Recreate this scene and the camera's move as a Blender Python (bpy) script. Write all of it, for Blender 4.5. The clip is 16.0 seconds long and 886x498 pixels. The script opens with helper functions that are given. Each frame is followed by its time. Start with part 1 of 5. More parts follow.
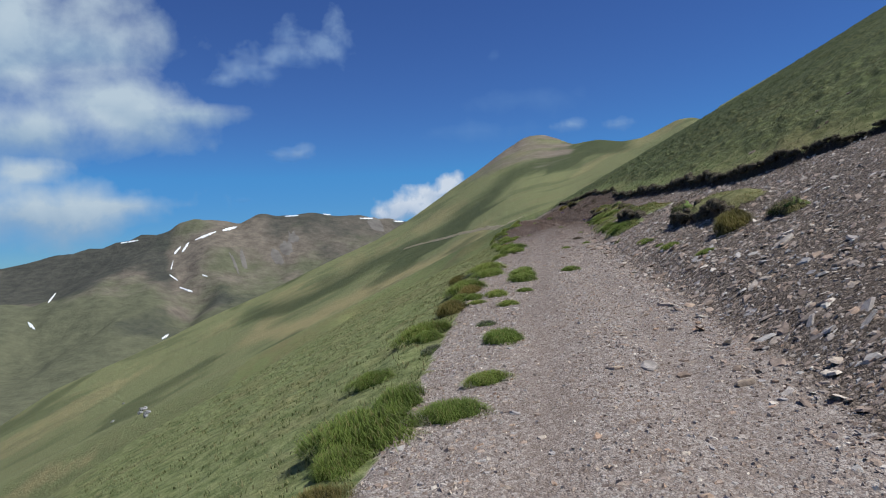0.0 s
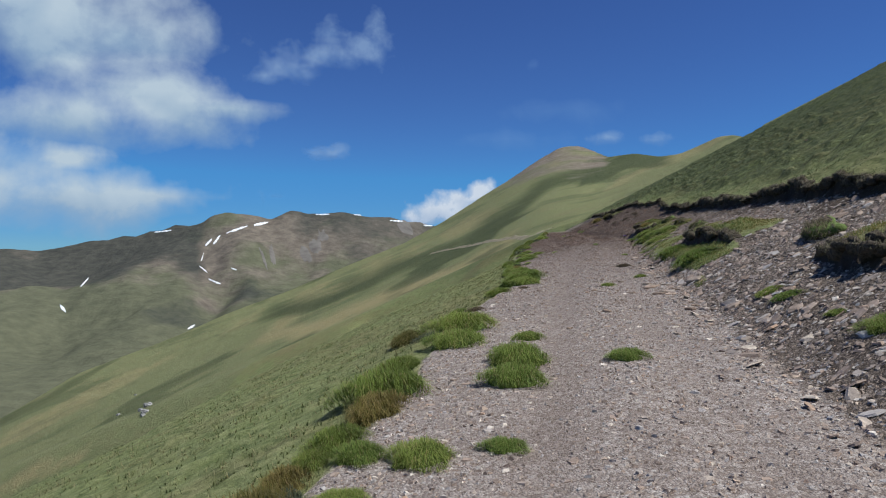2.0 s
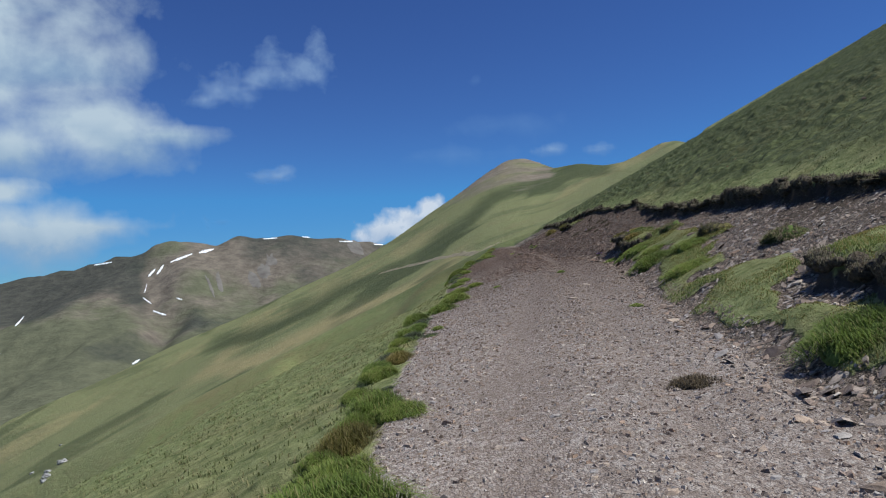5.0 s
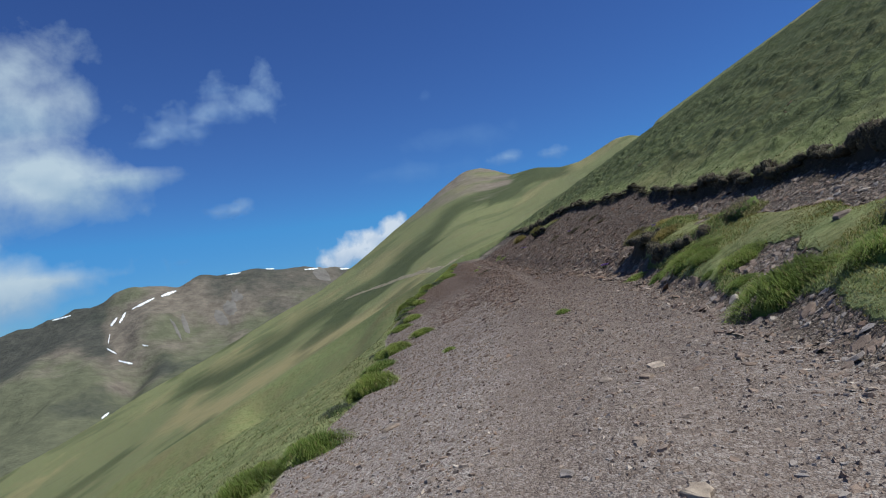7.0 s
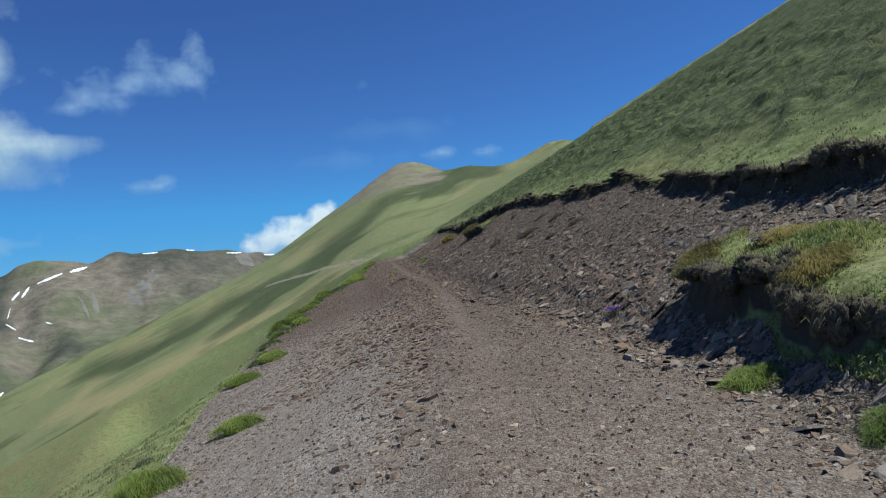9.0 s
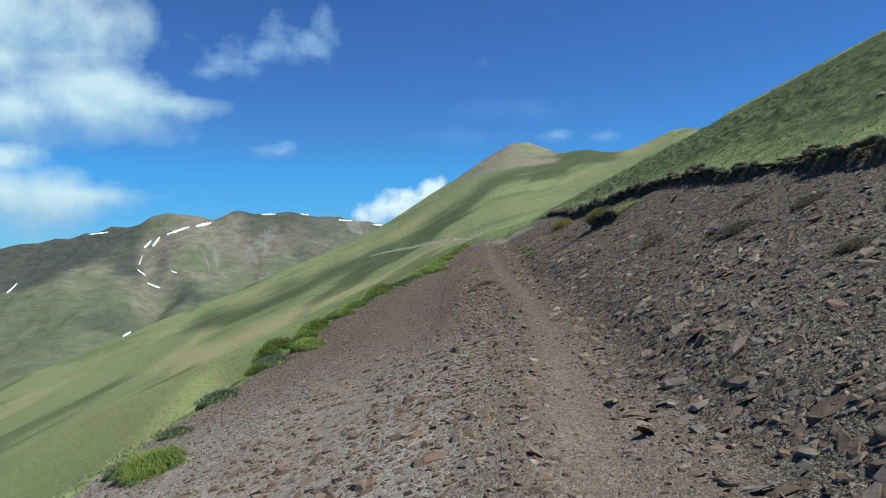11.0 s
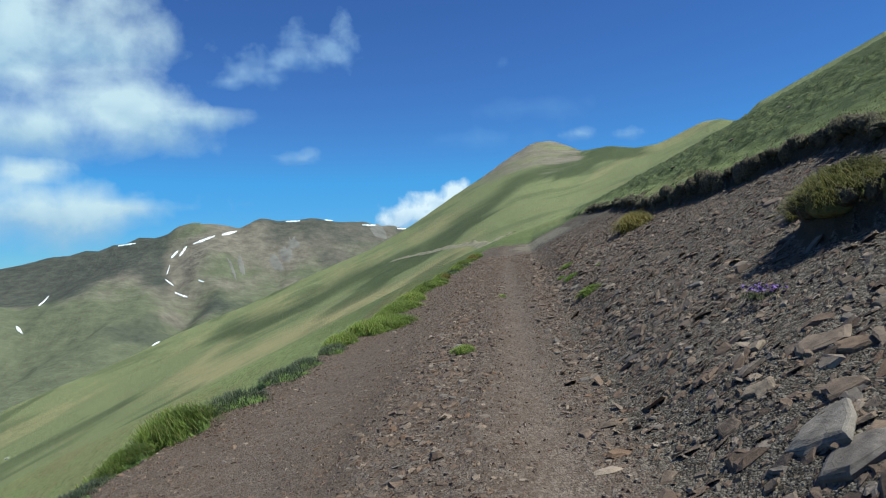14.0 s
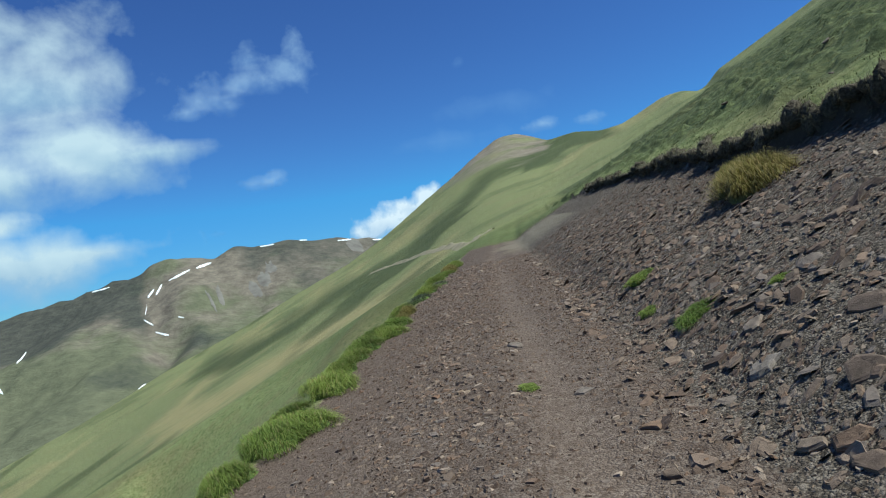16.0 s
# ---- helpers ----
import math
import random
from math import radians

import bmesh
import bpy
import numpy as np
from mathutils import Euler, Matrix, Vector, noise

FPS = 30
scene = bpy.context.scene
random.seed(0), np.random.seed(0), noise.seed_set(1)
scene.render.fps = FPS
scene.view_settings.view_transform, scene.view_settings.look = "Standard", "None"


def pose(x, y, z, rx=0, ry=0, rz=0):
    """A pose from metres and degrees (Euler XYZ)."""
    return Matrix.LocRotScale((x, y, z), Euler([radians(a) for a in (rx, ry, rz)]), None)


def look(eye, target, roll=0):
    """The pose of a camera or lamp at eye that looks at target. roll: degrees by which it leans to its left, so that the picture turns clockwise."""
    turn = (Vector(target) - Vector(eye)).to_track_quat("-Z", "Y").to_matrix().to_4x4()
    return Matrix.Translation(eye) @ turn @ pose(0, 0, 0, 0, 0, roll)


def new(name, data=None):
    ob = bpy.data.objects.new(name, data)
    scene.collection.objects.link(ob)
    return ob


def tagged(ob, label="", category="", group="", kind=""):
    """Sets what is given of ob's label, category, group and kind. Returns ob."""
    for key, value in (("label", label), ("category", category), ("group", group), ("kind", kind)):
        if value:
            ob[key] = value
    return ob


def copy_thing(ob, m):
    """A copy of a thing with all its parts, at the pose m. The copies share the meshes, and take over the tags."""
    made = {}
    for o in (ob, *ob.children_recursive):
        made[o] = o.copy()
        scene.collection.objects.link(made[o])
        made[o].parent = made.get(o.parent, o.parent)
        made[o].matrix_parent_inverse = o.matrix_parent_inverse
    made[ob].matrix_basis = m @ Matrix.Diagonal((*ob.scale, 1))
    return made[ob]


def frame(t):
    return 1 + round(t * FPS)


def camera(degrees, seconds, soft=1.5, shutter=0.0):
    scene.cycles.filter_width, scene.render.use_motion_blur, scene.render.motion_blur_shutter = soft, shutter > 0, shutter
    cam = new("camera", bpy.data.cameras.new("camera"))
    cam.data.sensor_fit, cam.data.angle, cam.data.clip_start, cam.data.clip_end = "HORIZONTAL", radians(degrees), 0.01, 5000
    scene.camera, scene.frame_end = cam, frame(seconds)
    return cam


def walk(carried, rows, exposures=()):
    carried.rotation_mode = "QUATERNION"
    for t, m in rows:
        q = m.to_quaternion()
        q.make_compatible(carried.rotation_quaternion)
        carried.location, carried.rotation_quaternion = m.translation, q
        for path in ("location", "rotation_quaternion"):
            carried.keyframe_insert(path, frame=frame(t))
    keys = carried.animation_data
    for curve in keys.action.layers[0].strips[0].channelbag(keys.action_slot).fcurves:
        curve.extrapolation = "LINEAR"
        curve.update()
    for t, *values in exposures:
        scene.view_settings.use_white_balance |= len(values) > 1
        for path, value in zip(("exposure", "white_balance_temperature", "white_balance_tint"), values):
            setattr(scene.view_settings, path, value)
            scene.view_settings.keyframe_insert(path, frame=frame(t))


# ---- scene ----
# ---- camera: a ride along a mountain track; seconds, place, yaw, pitch, lean ----
cam = camera(66.0, 16.0, soft=1.1)
RIDE = (
    (0.0, 0.00, 0.00, 1.50, -0.01, 0.01, -3.00),
    (0.5, 0.50, 2.83, 1.50, -5.00, 1.86, -7.03),
    (1.0, 0.95, 5.27, 1.61, -7.10, 2.01, -5.54),
    (1.5, 1.34, 7.41, 1.76, -6.50, 2.41, -2.87),
    (2.0, 1.41, 9.24, 1.91, 2.38, 0.56, 0.22),
    (2.5, 1.77, 11.73, 2.01, -3.42, 2.03, -5.66),
    (3.0, 2.15, 13.93, 2.10, -6.30, 2.28, -7.33),
    (3.5, 2.33, 15.93, 2.25, -1.08, 1.65, -3.10),
    (4.0, 2.73, 18.06, 2.42, -6.87, 2.67, -4.79),
    (4.2, 2.82, 18.86, 2.47, -2.24, 1.54, -1.88),
    (6.3, 4.25, 28.36, 3.11, -1.27, 2.66, -3.68),
    (6.5, 4.35, 29.32, 3.18, 1.38, 1.54, -2.62),
    (7.0, 4.84, 32.13, 3.26, -4.64, 2.92, -8.75),
    (7.5, 5.23, 34.39, 3.43, -5.78, 2.99, -6.33),
    (8.0, 5.78, 36.76, 3.58, -11.37, 3.45, -7.89),
    (8.2, 5.97, 37.59, 3.64, -10.96, 3.49, -5.96),
    (10.3, 7.80, 47.64, 4.19, -10.12, -0.86, -4.91),
    (10.5, 7.99, 48.55, 4.24, -9.53, 0.13, -2.80),
    (11.0, 8.31, 50.86, 4.36, -1.60, 0.45, -0.46),
    (11.5, 8.75, 53.70, 4.44, -3.63, 1.24, -5.02),
    (12.0, 9.04, 56.18, 4.58, -2.28, 1.40, -3.23),
    (12.5, 9.37, 58.67, 4.67, -3.63, 2.43, -3.99),
    (13.0, 9.69, 61.09, 4.80, -3.50, 2.64, -5.77),
    (13.5, 9.87, 63.23, 4.92, -0.35, 1.24, -2.14),
    (14.0, 10.01, 65.47, 5.01, 0.49, 0.69, -1.95),
    (14.5, 10.08, 67.70, 5.11, 4.29, 0.26, -3.77),
    (15.0, 10.16, 70.12, 5.15, 4.19, 0.51, -4.82),
    (15.5, 10.31, 72.65, 5.24, 1.75, 0.68, -6.52),
    (16.0, 10.49, 75.01, 5.31, -1.37, 0.87, -9.02),
)


def ahead_of(x, y, z, yaw, pitch):
    a, p = radians(yaw), radians(pitch)
    return (x - math.sin(a) * math.cos(p), y + math.cos(a) * math.cos(p), z + math.sin(p))


walk(cam, [(t, look((x, y, z), ahead_of(x, y, z, yaw, pitch), lean)) for t, x, y, z, yaw, pitch, lean in RIDE],
     exposures=[(0, 0.12, 5850, 7), (4.2, 0.14, 5800, 6), (8.2, 0.26, 5720, 1), (10.3, 0.58, 5650, -7), (16, 0.51, 5650, -6)])

# ---- light ----
SUN_AZ, SUN_EL = 98.0, 62.0
world = bpy.data.worlds.new("sky")
scene.world = world
world.use_nodes = True
wn, wl = world.node_tree.nodes, world.node_tree.links
sky = wn.new("ShaderNodeTexSky")
sky.sky_type, sky.sun_disc = "NISHITA", False
sky.sun_elevation, sky.sun_rotation = radians(SUN_EL), radians(SUN_AZ)
sky.altitude, sky.air_density, sky.dust_density, sky.ozone_density = 3500, 0.95, 0.0, 3.0
hue = wn.new("ShaderNodeHueSaturation")
hue.inputs["Saturation"].default_value, hue.inputs["Hue"].default_value = 1.2, 0.513
wl.new(sky.outputs["Color"], hue.inputs["Color"])
# the paler the air, the less red is left in it
split, join = wn.new("ShaderNodeSeparateColor"), wn.new("ShaderNodeCombineColor")
less, red = wn.new("ShaderNodeMath"), wn.new("ShaderNodeMath")
less.operation, red.operation = "MULTIPLY_ADD", "MULTIPLY"
less.inputs[1].default_value, less.inputs[2].default_value = -0.26, 1.38
floor_ = wn.new("ShaderNodeMath")
floor_.operation = "MAXIMUM"
floor_.inputs[1].default_value = 0.62
wl.new(hue.outputs["Color"], split.inputs[0])
wl.new(split.outputs[1], less.inputs[0])
wl.new(less.outputs[0], floor_.inputs[0])
wl.new(split.outputs[0], red.inputs[0])
wl.new(floor_.outputs[0], red.inputs[1])
dim = wn.new("ShaderNodeMath")
dim.operation = "MULTIPLY"
wl.new(red.outputs[0], dim.inputs[0])
wl.new(dim.outputs[0], join.inputs[0])
cap, green = wn.new("ShaderNodeMath"), wn.new("ShaderNodeMath")
cap.operation, green.operation = "MULTIPLY_ADD", "MINIMUM"
cap.inputs[1].default_value, cap.inputs[2].default_value = 0.30, 2.05
wl.new(split.outputs[1], cap.inputs[0])
wl.new(cap.outputs[0], green.inputs[0])
wl.new(split.outputs[1], green.inputs[1])
share, blue = wn.new("ShaderNodeMath"), wn.new("ShaderNodeMath")
share.operation, blue.operation = "DIVIDE", "MULTIPLY"
wl.new(green.outputs[0], share.inputs[0])
wl.new(split.outputs[1], share.inputs[1])
wl.new(green.outputs[0], join.inputs[1])
wl.new(split.outputs[2], blue.inputs[0])
root = wn.new("ShaderNodeMath")
root.operation = "SQRT"
wl.new(share.outputs[0], root.inputs[0])
wl.new(root.outputs[0], blue.inputs[1])
wl.new(share.outputs[0], dim.inputs[1])
wl.new(blue.outputs[0], join.inputs[2])
wl.new(join.outputs[0], wn["Background"].inputs["Color"])
wn["Background"].inputs["Strength"].default_value = 0.085
sun = new("sun", bpy.data.lights.new("sun", "SUN"))
sun.data.energy, sun.data.angle, sun.data.color = 4.8, radians(0.6), (1.0, 0.94, 0.84)
_a, _e = radians(SUN_AZ), radians(SUN_EL)
sun.matrix_world = look((math.sin(_a) * math.cos(_e) * 50, math.cos(_a) * math.cos(_e) * 50, math.sin(_e) * 50), (0, 0, 0))

# ---- noise on arrays ----


def lattice(ix, iy, seed):
    n = np.sin(ix * 127.1 + iy * 311.7 + seed * 74.7) * 43758.5453
    return n - np.floor(n)


def vnoise(x, y, seed=0):
    ix, iy = np.floor(x), np.floor(y)
    fx, fy = x - ix, y - iy
    fx, fy = fx * fx * (3 - 2 * fx), fy * fy * (3 - 2 * fy)
    a, b = lattice(ix, iy, seed), lattice(ix + 1, iy, seed)
    c, d = lattice(ix, iy + 1, seed), lattice(ix + 1, iy + 1, seed)
    return (a + (b - a) * fx) * (1 - fy) + (c + (d - c) * fx) * fy - 0.5


def fbm(x, y, octaves=4, seed=0, gain=0.5):
    out, amp = 0.0, 1.0
    for k in range(octaves):
        out = out + amp * vnoise(x * 2.0 ** k + 13.7 * k, y * 2.0 ** k - 7.3 * k, seed + k)
        amp *= gain
    return out


def step(a, b, x):
    t = np.clip((x - a) / (b - a), 0, 1)
    return t * t * (3 - 2 * t)


# ---- the plan: s runs along the track (y), d across it to the uphill side ----
LINE_S = np.array([-60] + [r[2] for r in RIDE] + [90, 105, 125, 150, 200])
LINE_X = np.array([-8] + [r[1] for r in RIDE] + [11.6, 12.9, 15.2, 19.0, 28.0])
LINE_Z = np.array([-2.2] + [r[3] - 1.5 for r in RIDE] + [4.5, 5.2, 6.0, 6.8, 8.4])


def smooth_line(values):
    grid = np.arange(-60, 200.1, 0.5)
    v = np.interp(grid, LINE_S, values)
    k = np.hanning(21)
    k /= k.sum()
    return grid, np.convolve(np.pad(v, 10, mode="edge"), k, mode="valid")


XC = smooth_line(LINE_X)
ZT = smooth_line(LINE_Z)


def xc(s):
    return np.interp(s, *XC)


def zt(s):
    return np.interp(s, *ZT)


EDGE = (-1.5, -1.6, -1.75, -1.95, -1.65, -1.2, -2.0, -2.95, -2.9, -3.7, -4.6, -4.8, -4.5, -4.2, -3.2, -2.4, -1.95, -1.5, -1.3, -1.3)


def left_edge(s):
    return np.interp(s, [0, 8, 16, 21, 23.5, 27, 34, 40, 44, 50, 55, 60, 64, 68, 75, 80, 88, 95, 102, 120], EDGE)


def left_fall(s):
    return np.interp(s, [0, 30, 45, 52, 68, 80, 120], [0.14, 0.14, 0.28, 0.30, 0.23, 0.15, 0.12])


def toe(s):
    return np.interp(s, [0, 10, 18, 28, 38, 46, 52, 57, 70, 76, 82, 95, 120], [1.7, 1.9, 1.9, 2.0, 2.2, 2.2, 1.7, 0.9, 0.9, 1.1, 1.3, 1.6, 1.6])


def scree_rise(s):
    return np.interp(s, [0, 20, 35, 50, 58, 75, 85, 120], [0.46, 0.44, 0.46, 0.55, 0.56, 0.55, 0.5, 0.5])


def scarp(s):
    base = np.interp(s, [0, 10, 16, 19, 21, 24, 28, 32, 37, 43, 47, 51, 56, 60, 64, 67, 71, 75, 77.5, 79.5, 82, 86, 90, 100, 130],
                     [8.2, 8.6, 8.4, 7.3, 6.4, 6.15, 5.9, 5.95, 5.7, 5.4, 5.1, 4.9, 5.1, 4.95, 5.2, 5.25, 5.9, 5.75, 6.2, 5.9, 5.3, 5.0, 5.3, 5.8, 5.5])
    return base + 0.4 * fbm(s * 0.45, 0 * s, 3, 5) + 0.22 * fbm(s * 1.9, 0 * s + 2, 2, 6)


def hill_slope(s):
    return np.interp(s, [-20, 10, 40, 62, 78, 100, 125], HILL_SLOPE)


HILL_SLOPE = (0.52, 0.53, 0.545, 0.56, 0.555, 0.53, 0.52)


def scarp_height(s):
    return np.interp(s, [0, 20, 30, 45, 52, 60, 68, 76, 85, 95], [0.24, 0.24, 0.28, 0.34, 0.17, 0.15, 0.20, 0.30, 0.44, 0.26]) + 0.26 * fbm(s * 0.6, 0 * s + 9, 2, 8) + 0.15 * fbm(s * 2.1, 0 * s + 4, 2, 9)


def rut_wear(s, d):
    """Where wheels have pressed the gravel smooth: 0 to 1."""
    early = np.exp(-((d + 0.15) / 0.40) ** 2) + np.exp(-((d - 1.15) / 0.30) ** 2) * 0.5
    late = np.exp(-((d - 0.5) / 0.28) ** 2) + np.exp(-((d + 2.0) / 0.65) ** 2)
    k = step(40, 54, s)
    return np.clip(early * (1 - k) + late * k, 0, 1)


def shelf_mask(s, d):
    """Grassy shelves of slumped turf on the cut bank: 0 to 1."""
    to = toe(s)
    high = to + np.interp(s, [18, 21.5, 23, 24, 26, 29, 33, 36, 38, 47, 50], [0.2, 0.3, 0.7, 1.5, 2.7, 2.6, 1.4, 1.2, 2.4, 2.2, 0.3])
    wob = 0.9 * fbm(s * 0.55 + 4, d * 0.8, 3, 31)
    inside = step(0.0, 0.35, d - to - 0.25 + wob * 0.6) * step(0.0, 0.45, high - d + wob)
    return inside * step(19, 22, s) * (1 - step(48, 50.5, s)) * step(-0.28, 0.0, fbm(s * 0.8, d * 1.3, 3, 33) + 0.07 * step(34, 37, s) * step(48, 45, s))


# slumped strips of turf on the bank: from s, to s, d of their broken edge, height
TERRACES = ((15.4, 18.7, 4.0, 0.40), (18.0, 20.2, 3.45, 0.34), (24.5, 30.8, 3.25, 0.30), (44.4, 48.9, 2.85, 0.34), (70.9, 73.1, 3.50, 0.36))


def terrace_edge(row, s):
    s0, s1, d0, _ = row
    return d0 + 0.55 * fbm(s * 0.9, 0 * s + d0, 3, 76) + 0.35 * np.abs((2 * s - s0 - s1) / (s1 - s0)) ** 3


def terrace(s, d):
    """Lift of the ground, turf on top and bare riser of the slumped strips."""
    s, d = np.broadcast_arrays(np.asarray(s, float), np.asarray(d, float))
    lift, top, riser = np.zeros(s.shape), np.zeros(s.shape), np.zeros(s.shape)
    for row in TERRACES:
        s0, s1, d0, h = row
        near = (s > s0 - 0.4) & (s < s1 + 0.4) & (d > d0 - 0.8) & (d < d0 + 3.2)
        if not near.any():
            continue
        sn, dn = s[near], d[near]
        along = step(s0 - 0.3, s0 + 0.5, sn) * step(s1 + 0.3, s1 - 0.5, sn)
        x = dn - terrace_edge(row, np.clip(sn, s0, s1))
        up = step(0, 0.14, x)
        lift[near] = np.maximum(lift[near], along * h * (0.75 + 0.7 * fbm(sn * 1.2, 0 * sn, 2, 77)) * up * (1 - step(0.4, 1.7, x)))
        top[near] = np.maximum(top[near], along * up * (1 - step(0.6, 1.3, x + 0.5 * fbm(sn * 1.1, dn, 2, 78))))
        riser[near] = np.maximum(riser[near], along * (1 - step(0.04, 0.16, np.abs(x - 0.05))))
    return lift, top, riser


def near_height(s, d):
    """Height of the ground round the track, with the cut bank above it and the meadow below it."""
    z = zt(s)
    le, to, sc, sh = left_edge(s), toe(s), scarp(s), scarp_height(s)
    inside = np.where(d < 0, d * left_fall(s), d * 0.05)
    ruts = -0.05 * rut_wear(s, d) - 0.03 * np.exp(-((d + 1.25 + 0.15 * fbm(s * 0.3, 0 * s, 2, 71)) / 0.12) ** 2) * step(61, 66, s) * step(78, 72, s)
    h = np.where(d < le, le * left_fall(s) - 0.04 - 0.42 * (le - d) + 0.05 * step(0, 0.4, le - d) - 0.32 * np.maximum(le - d - 9 + 2.5 * fbm(s * 0.05, 0 * s, 2, 75), 0) * step(0, 8, le - d - 8), inside + ruts)
    out = np.maximum(le - d - 0.25, 0)
    h = h - 3.2 * (1 - np.exp(-out / 3.0)) * (1 - step(13, 26, out)) * step(52, 68, s) * step(135, 112, s)
    rise = np.where(d > to, to * 0.05 + scree_rise(s) * (np.minimum(d, sc) - to) * step(-0.2, 0.8, d - to), 0)
    h = np.where(d > to, rise, h)
    above = step(0, 0.16, d - sc)
    h = h + above * sh + np.where(d > sc, hill_slope(s) * (d - sc), 0)
    rough = 0.03 * fbm(s * 1.3, d * 1.3, 4, 1) + 0.12 * fbm(s * 0.13, d * 0.13, 3, 3) * step(3, 12, np.abs(d))
    turf = np.maximum(above, step(0, 0.5, le - d))
    tussock = 0.09 * np.maximum(fbm(s * 1.6, d * 2.2, 3, 21), -0.1) * turf + 0.42 * np.maximum(fbm(s * 1.25, d * 2.1, 3, 22) - 0.03, 0) * above * step(0.3, 1.4, d - sc)
    shelf = shelf_mask(s, d) * (1 - above) * (0.5 + 0.9 * np.abs(fbm(s * 1.1, d * 1.3, 2, 34)))
    return z + h + rough + tussock + 0.10 * shelf + terrace(s, d)[0] * (1 - above)


# crest lines as seen from the start of the ride: bearing in degrees to the right, rise per metre, metres away
FLANK = np.array([(-60, -0.42, 260), (-45, -0.30, 500), (-38, -0.232, 640), (-33.5, -0.188, 730), (-30, -0.152, 780), (-25.2, -0.1216, 830), (-22.5, -0.103, 860), (-19.7, -0.081, 900),
                  (-14.9, -0.0500, 960), (-9.9, -0.012, 1030), (-5.5, 0.019, 1095), (-2.3, 0.050, 1147), (1.0, 0.0875, 1210), (3.5, 0.114, 1260), (5.4, 0.1366, 1310), (7.1, 0.154, 1350),
                  (7.9, 0.158, 1370), (8.7, 0.158, 1370), (9.9, 0.151, 1340), (11.2, 0.1415, 1260)])
SHOULDER = np.array([(12.0, 0.143, 1180), (13.3, 0.145, 1080), (15.1, 0.139, 980), (16.6, 0.141, 860), (17.8, 0.149, 760), (19.5, 0.162, 680), (20.6, 0.163, 620), (21.6, 0.156, 570), (23, 0.150, 540)])
FAR = np.array([(-33.0, 0.007), (-28.4, 0.022), (-25.8, 0.030), (-23.8, 0.041), (-21.7, 0.045), (-20.9, 0.057), (-19.6, 0.061), (-17.5, 0.055), (-16.4, 0.052), (-15.5, 0.063),
                (-14.7, 0.067), (-13.5, 0.059), (-12.2, 0.061), (-10.8, 0.065), (-9.4, 0.061), (-6.6, 0.056), (-3.8, 0.048), (-2.0, 0.044)])


def hill_rise(a):
    """Rise per metre of the open hillside in a bearing a (degrees)."""
    return 0.045 * np.cos(np.radians(a)) + 0.525 * np.sin(np.radians(a - 8))


def softened(grid, x, y, width):
    """A line through the knots x, y with its corners rounded."""
    v = np.interp(grid, x, y)
    k = np.hanning(width + 2)[1:-1]
    return np.convolve(np.pad(v, width // 2, mode="edge"), k / k.sum(), mode="valid")


BEARINGS = np.arange(-80, 80, 0.1)
CREST_RISE = softened(BEARINGS, np.r_[FLANK[:, 0], SHOULDER[:, 0]], np.r_[FLANK[:, 1], SHOULDER[:, 1]], 9)
CREST_AWAY = softened(BEARINGS, np.r_[FLANK[:, 0], SHOULDER[:, 0]], np.r_[FLANK[:, 2], SHOULDER[:, 2]], 41)


CREST_BROAD = softened(BEARINGS, BEARINGS, CREST_RISE, 131)


def crest(a):
    rise, away = np.interp(a, BEARINGS, CREST_RISE), np.interp(a, BEARINGS, CREST_AWAY)
    right = step(21.3, 22.6, a)
    rise = rise * (1 - right) + right * hill_rise(a)
    away = away * (1 - right) + right * np.clip(130 / np.maximum(np.sin(np.radians(a - 8)), 0.1), 120, 480)
    left = step(-50, -62, a)
    rise = rise * (1 - left) + left * hill_rise(a)
    return rise, away


def land_height(x, y):
    """Height of the land out to the far mountains: the near hillside ends in a spur, behind which the flank of the peak rises."""
    a, r = np.degrees(np.arctan2(x, y)), np.hypot(x, y) + 1e-6
    s, d = np.clip(y, -55, 195), x - xc(y)
    bench = np.where(d < -3, -0.6 + 0.42 * (d + 3) + 0.32 * np.minimum(d + 12, 0), np.where(d > 5, 2.0 + hill_slope(y) * (d - 5), 0.0))
    near = zt(s) + bench + (0.46 * d - bench) * step(112, 150, y)
    rise, away = crest(a)
    behind = step(4.5, 12.5, a) * (1 - step(20.8, 22.4, a))
    begin = 110 + behind * (np.interp(a, [8, 14, 22], [128, 190, 330]) - 110)
    k = np.clip((r - begin) / np.maximum(away - begin, 20), 0, 1)
    near_rise = near / r
    plane = hill_rise(a)
    near_rise = near_rise + behind * step(110, 135, r) * (np.minimum(plane, near_rise) - near_rise)
    broad = np.interp(a, BEARINGS, CREST_BROAD) * (1 - step(16, 21, a)) + rise * step(16, 21, a)
    shaped = broad - 0.005 + (rise - broad + 0.005) * k ** 5
    el = near_rise + (shaped - near_rise) * (k ** 0.75)
    el = el - behind * 0.012 * step(0, 120, r - begin) * (1 - k) ** 2
    z = el * r + 1.5 * k
    over = np.maximum(r - away, 0)
    z = z - over * 0.42 * step(0, 160, over)
    fold = fbm((el - 0.0086 * a) * 24, a * 0.07 + el * 3, 4, 41)
    z = z + 0.007 * r * fold * step(140, 500, r) * (1 - step(0.65, 1.0, k) * 0.8)
    floor = -430 + 25 * fbm(x * 0.002, y * 0.002, 3, 44)
    return np.maximum(z, floor)


# ---- materials ----


def material(name):
    m = bpy.data.materials.new(name)
    m.use_nodes = True
    n = m.node_tree.nodes
    return m, n, m.node_tree.links, n["Principled BSDF"]


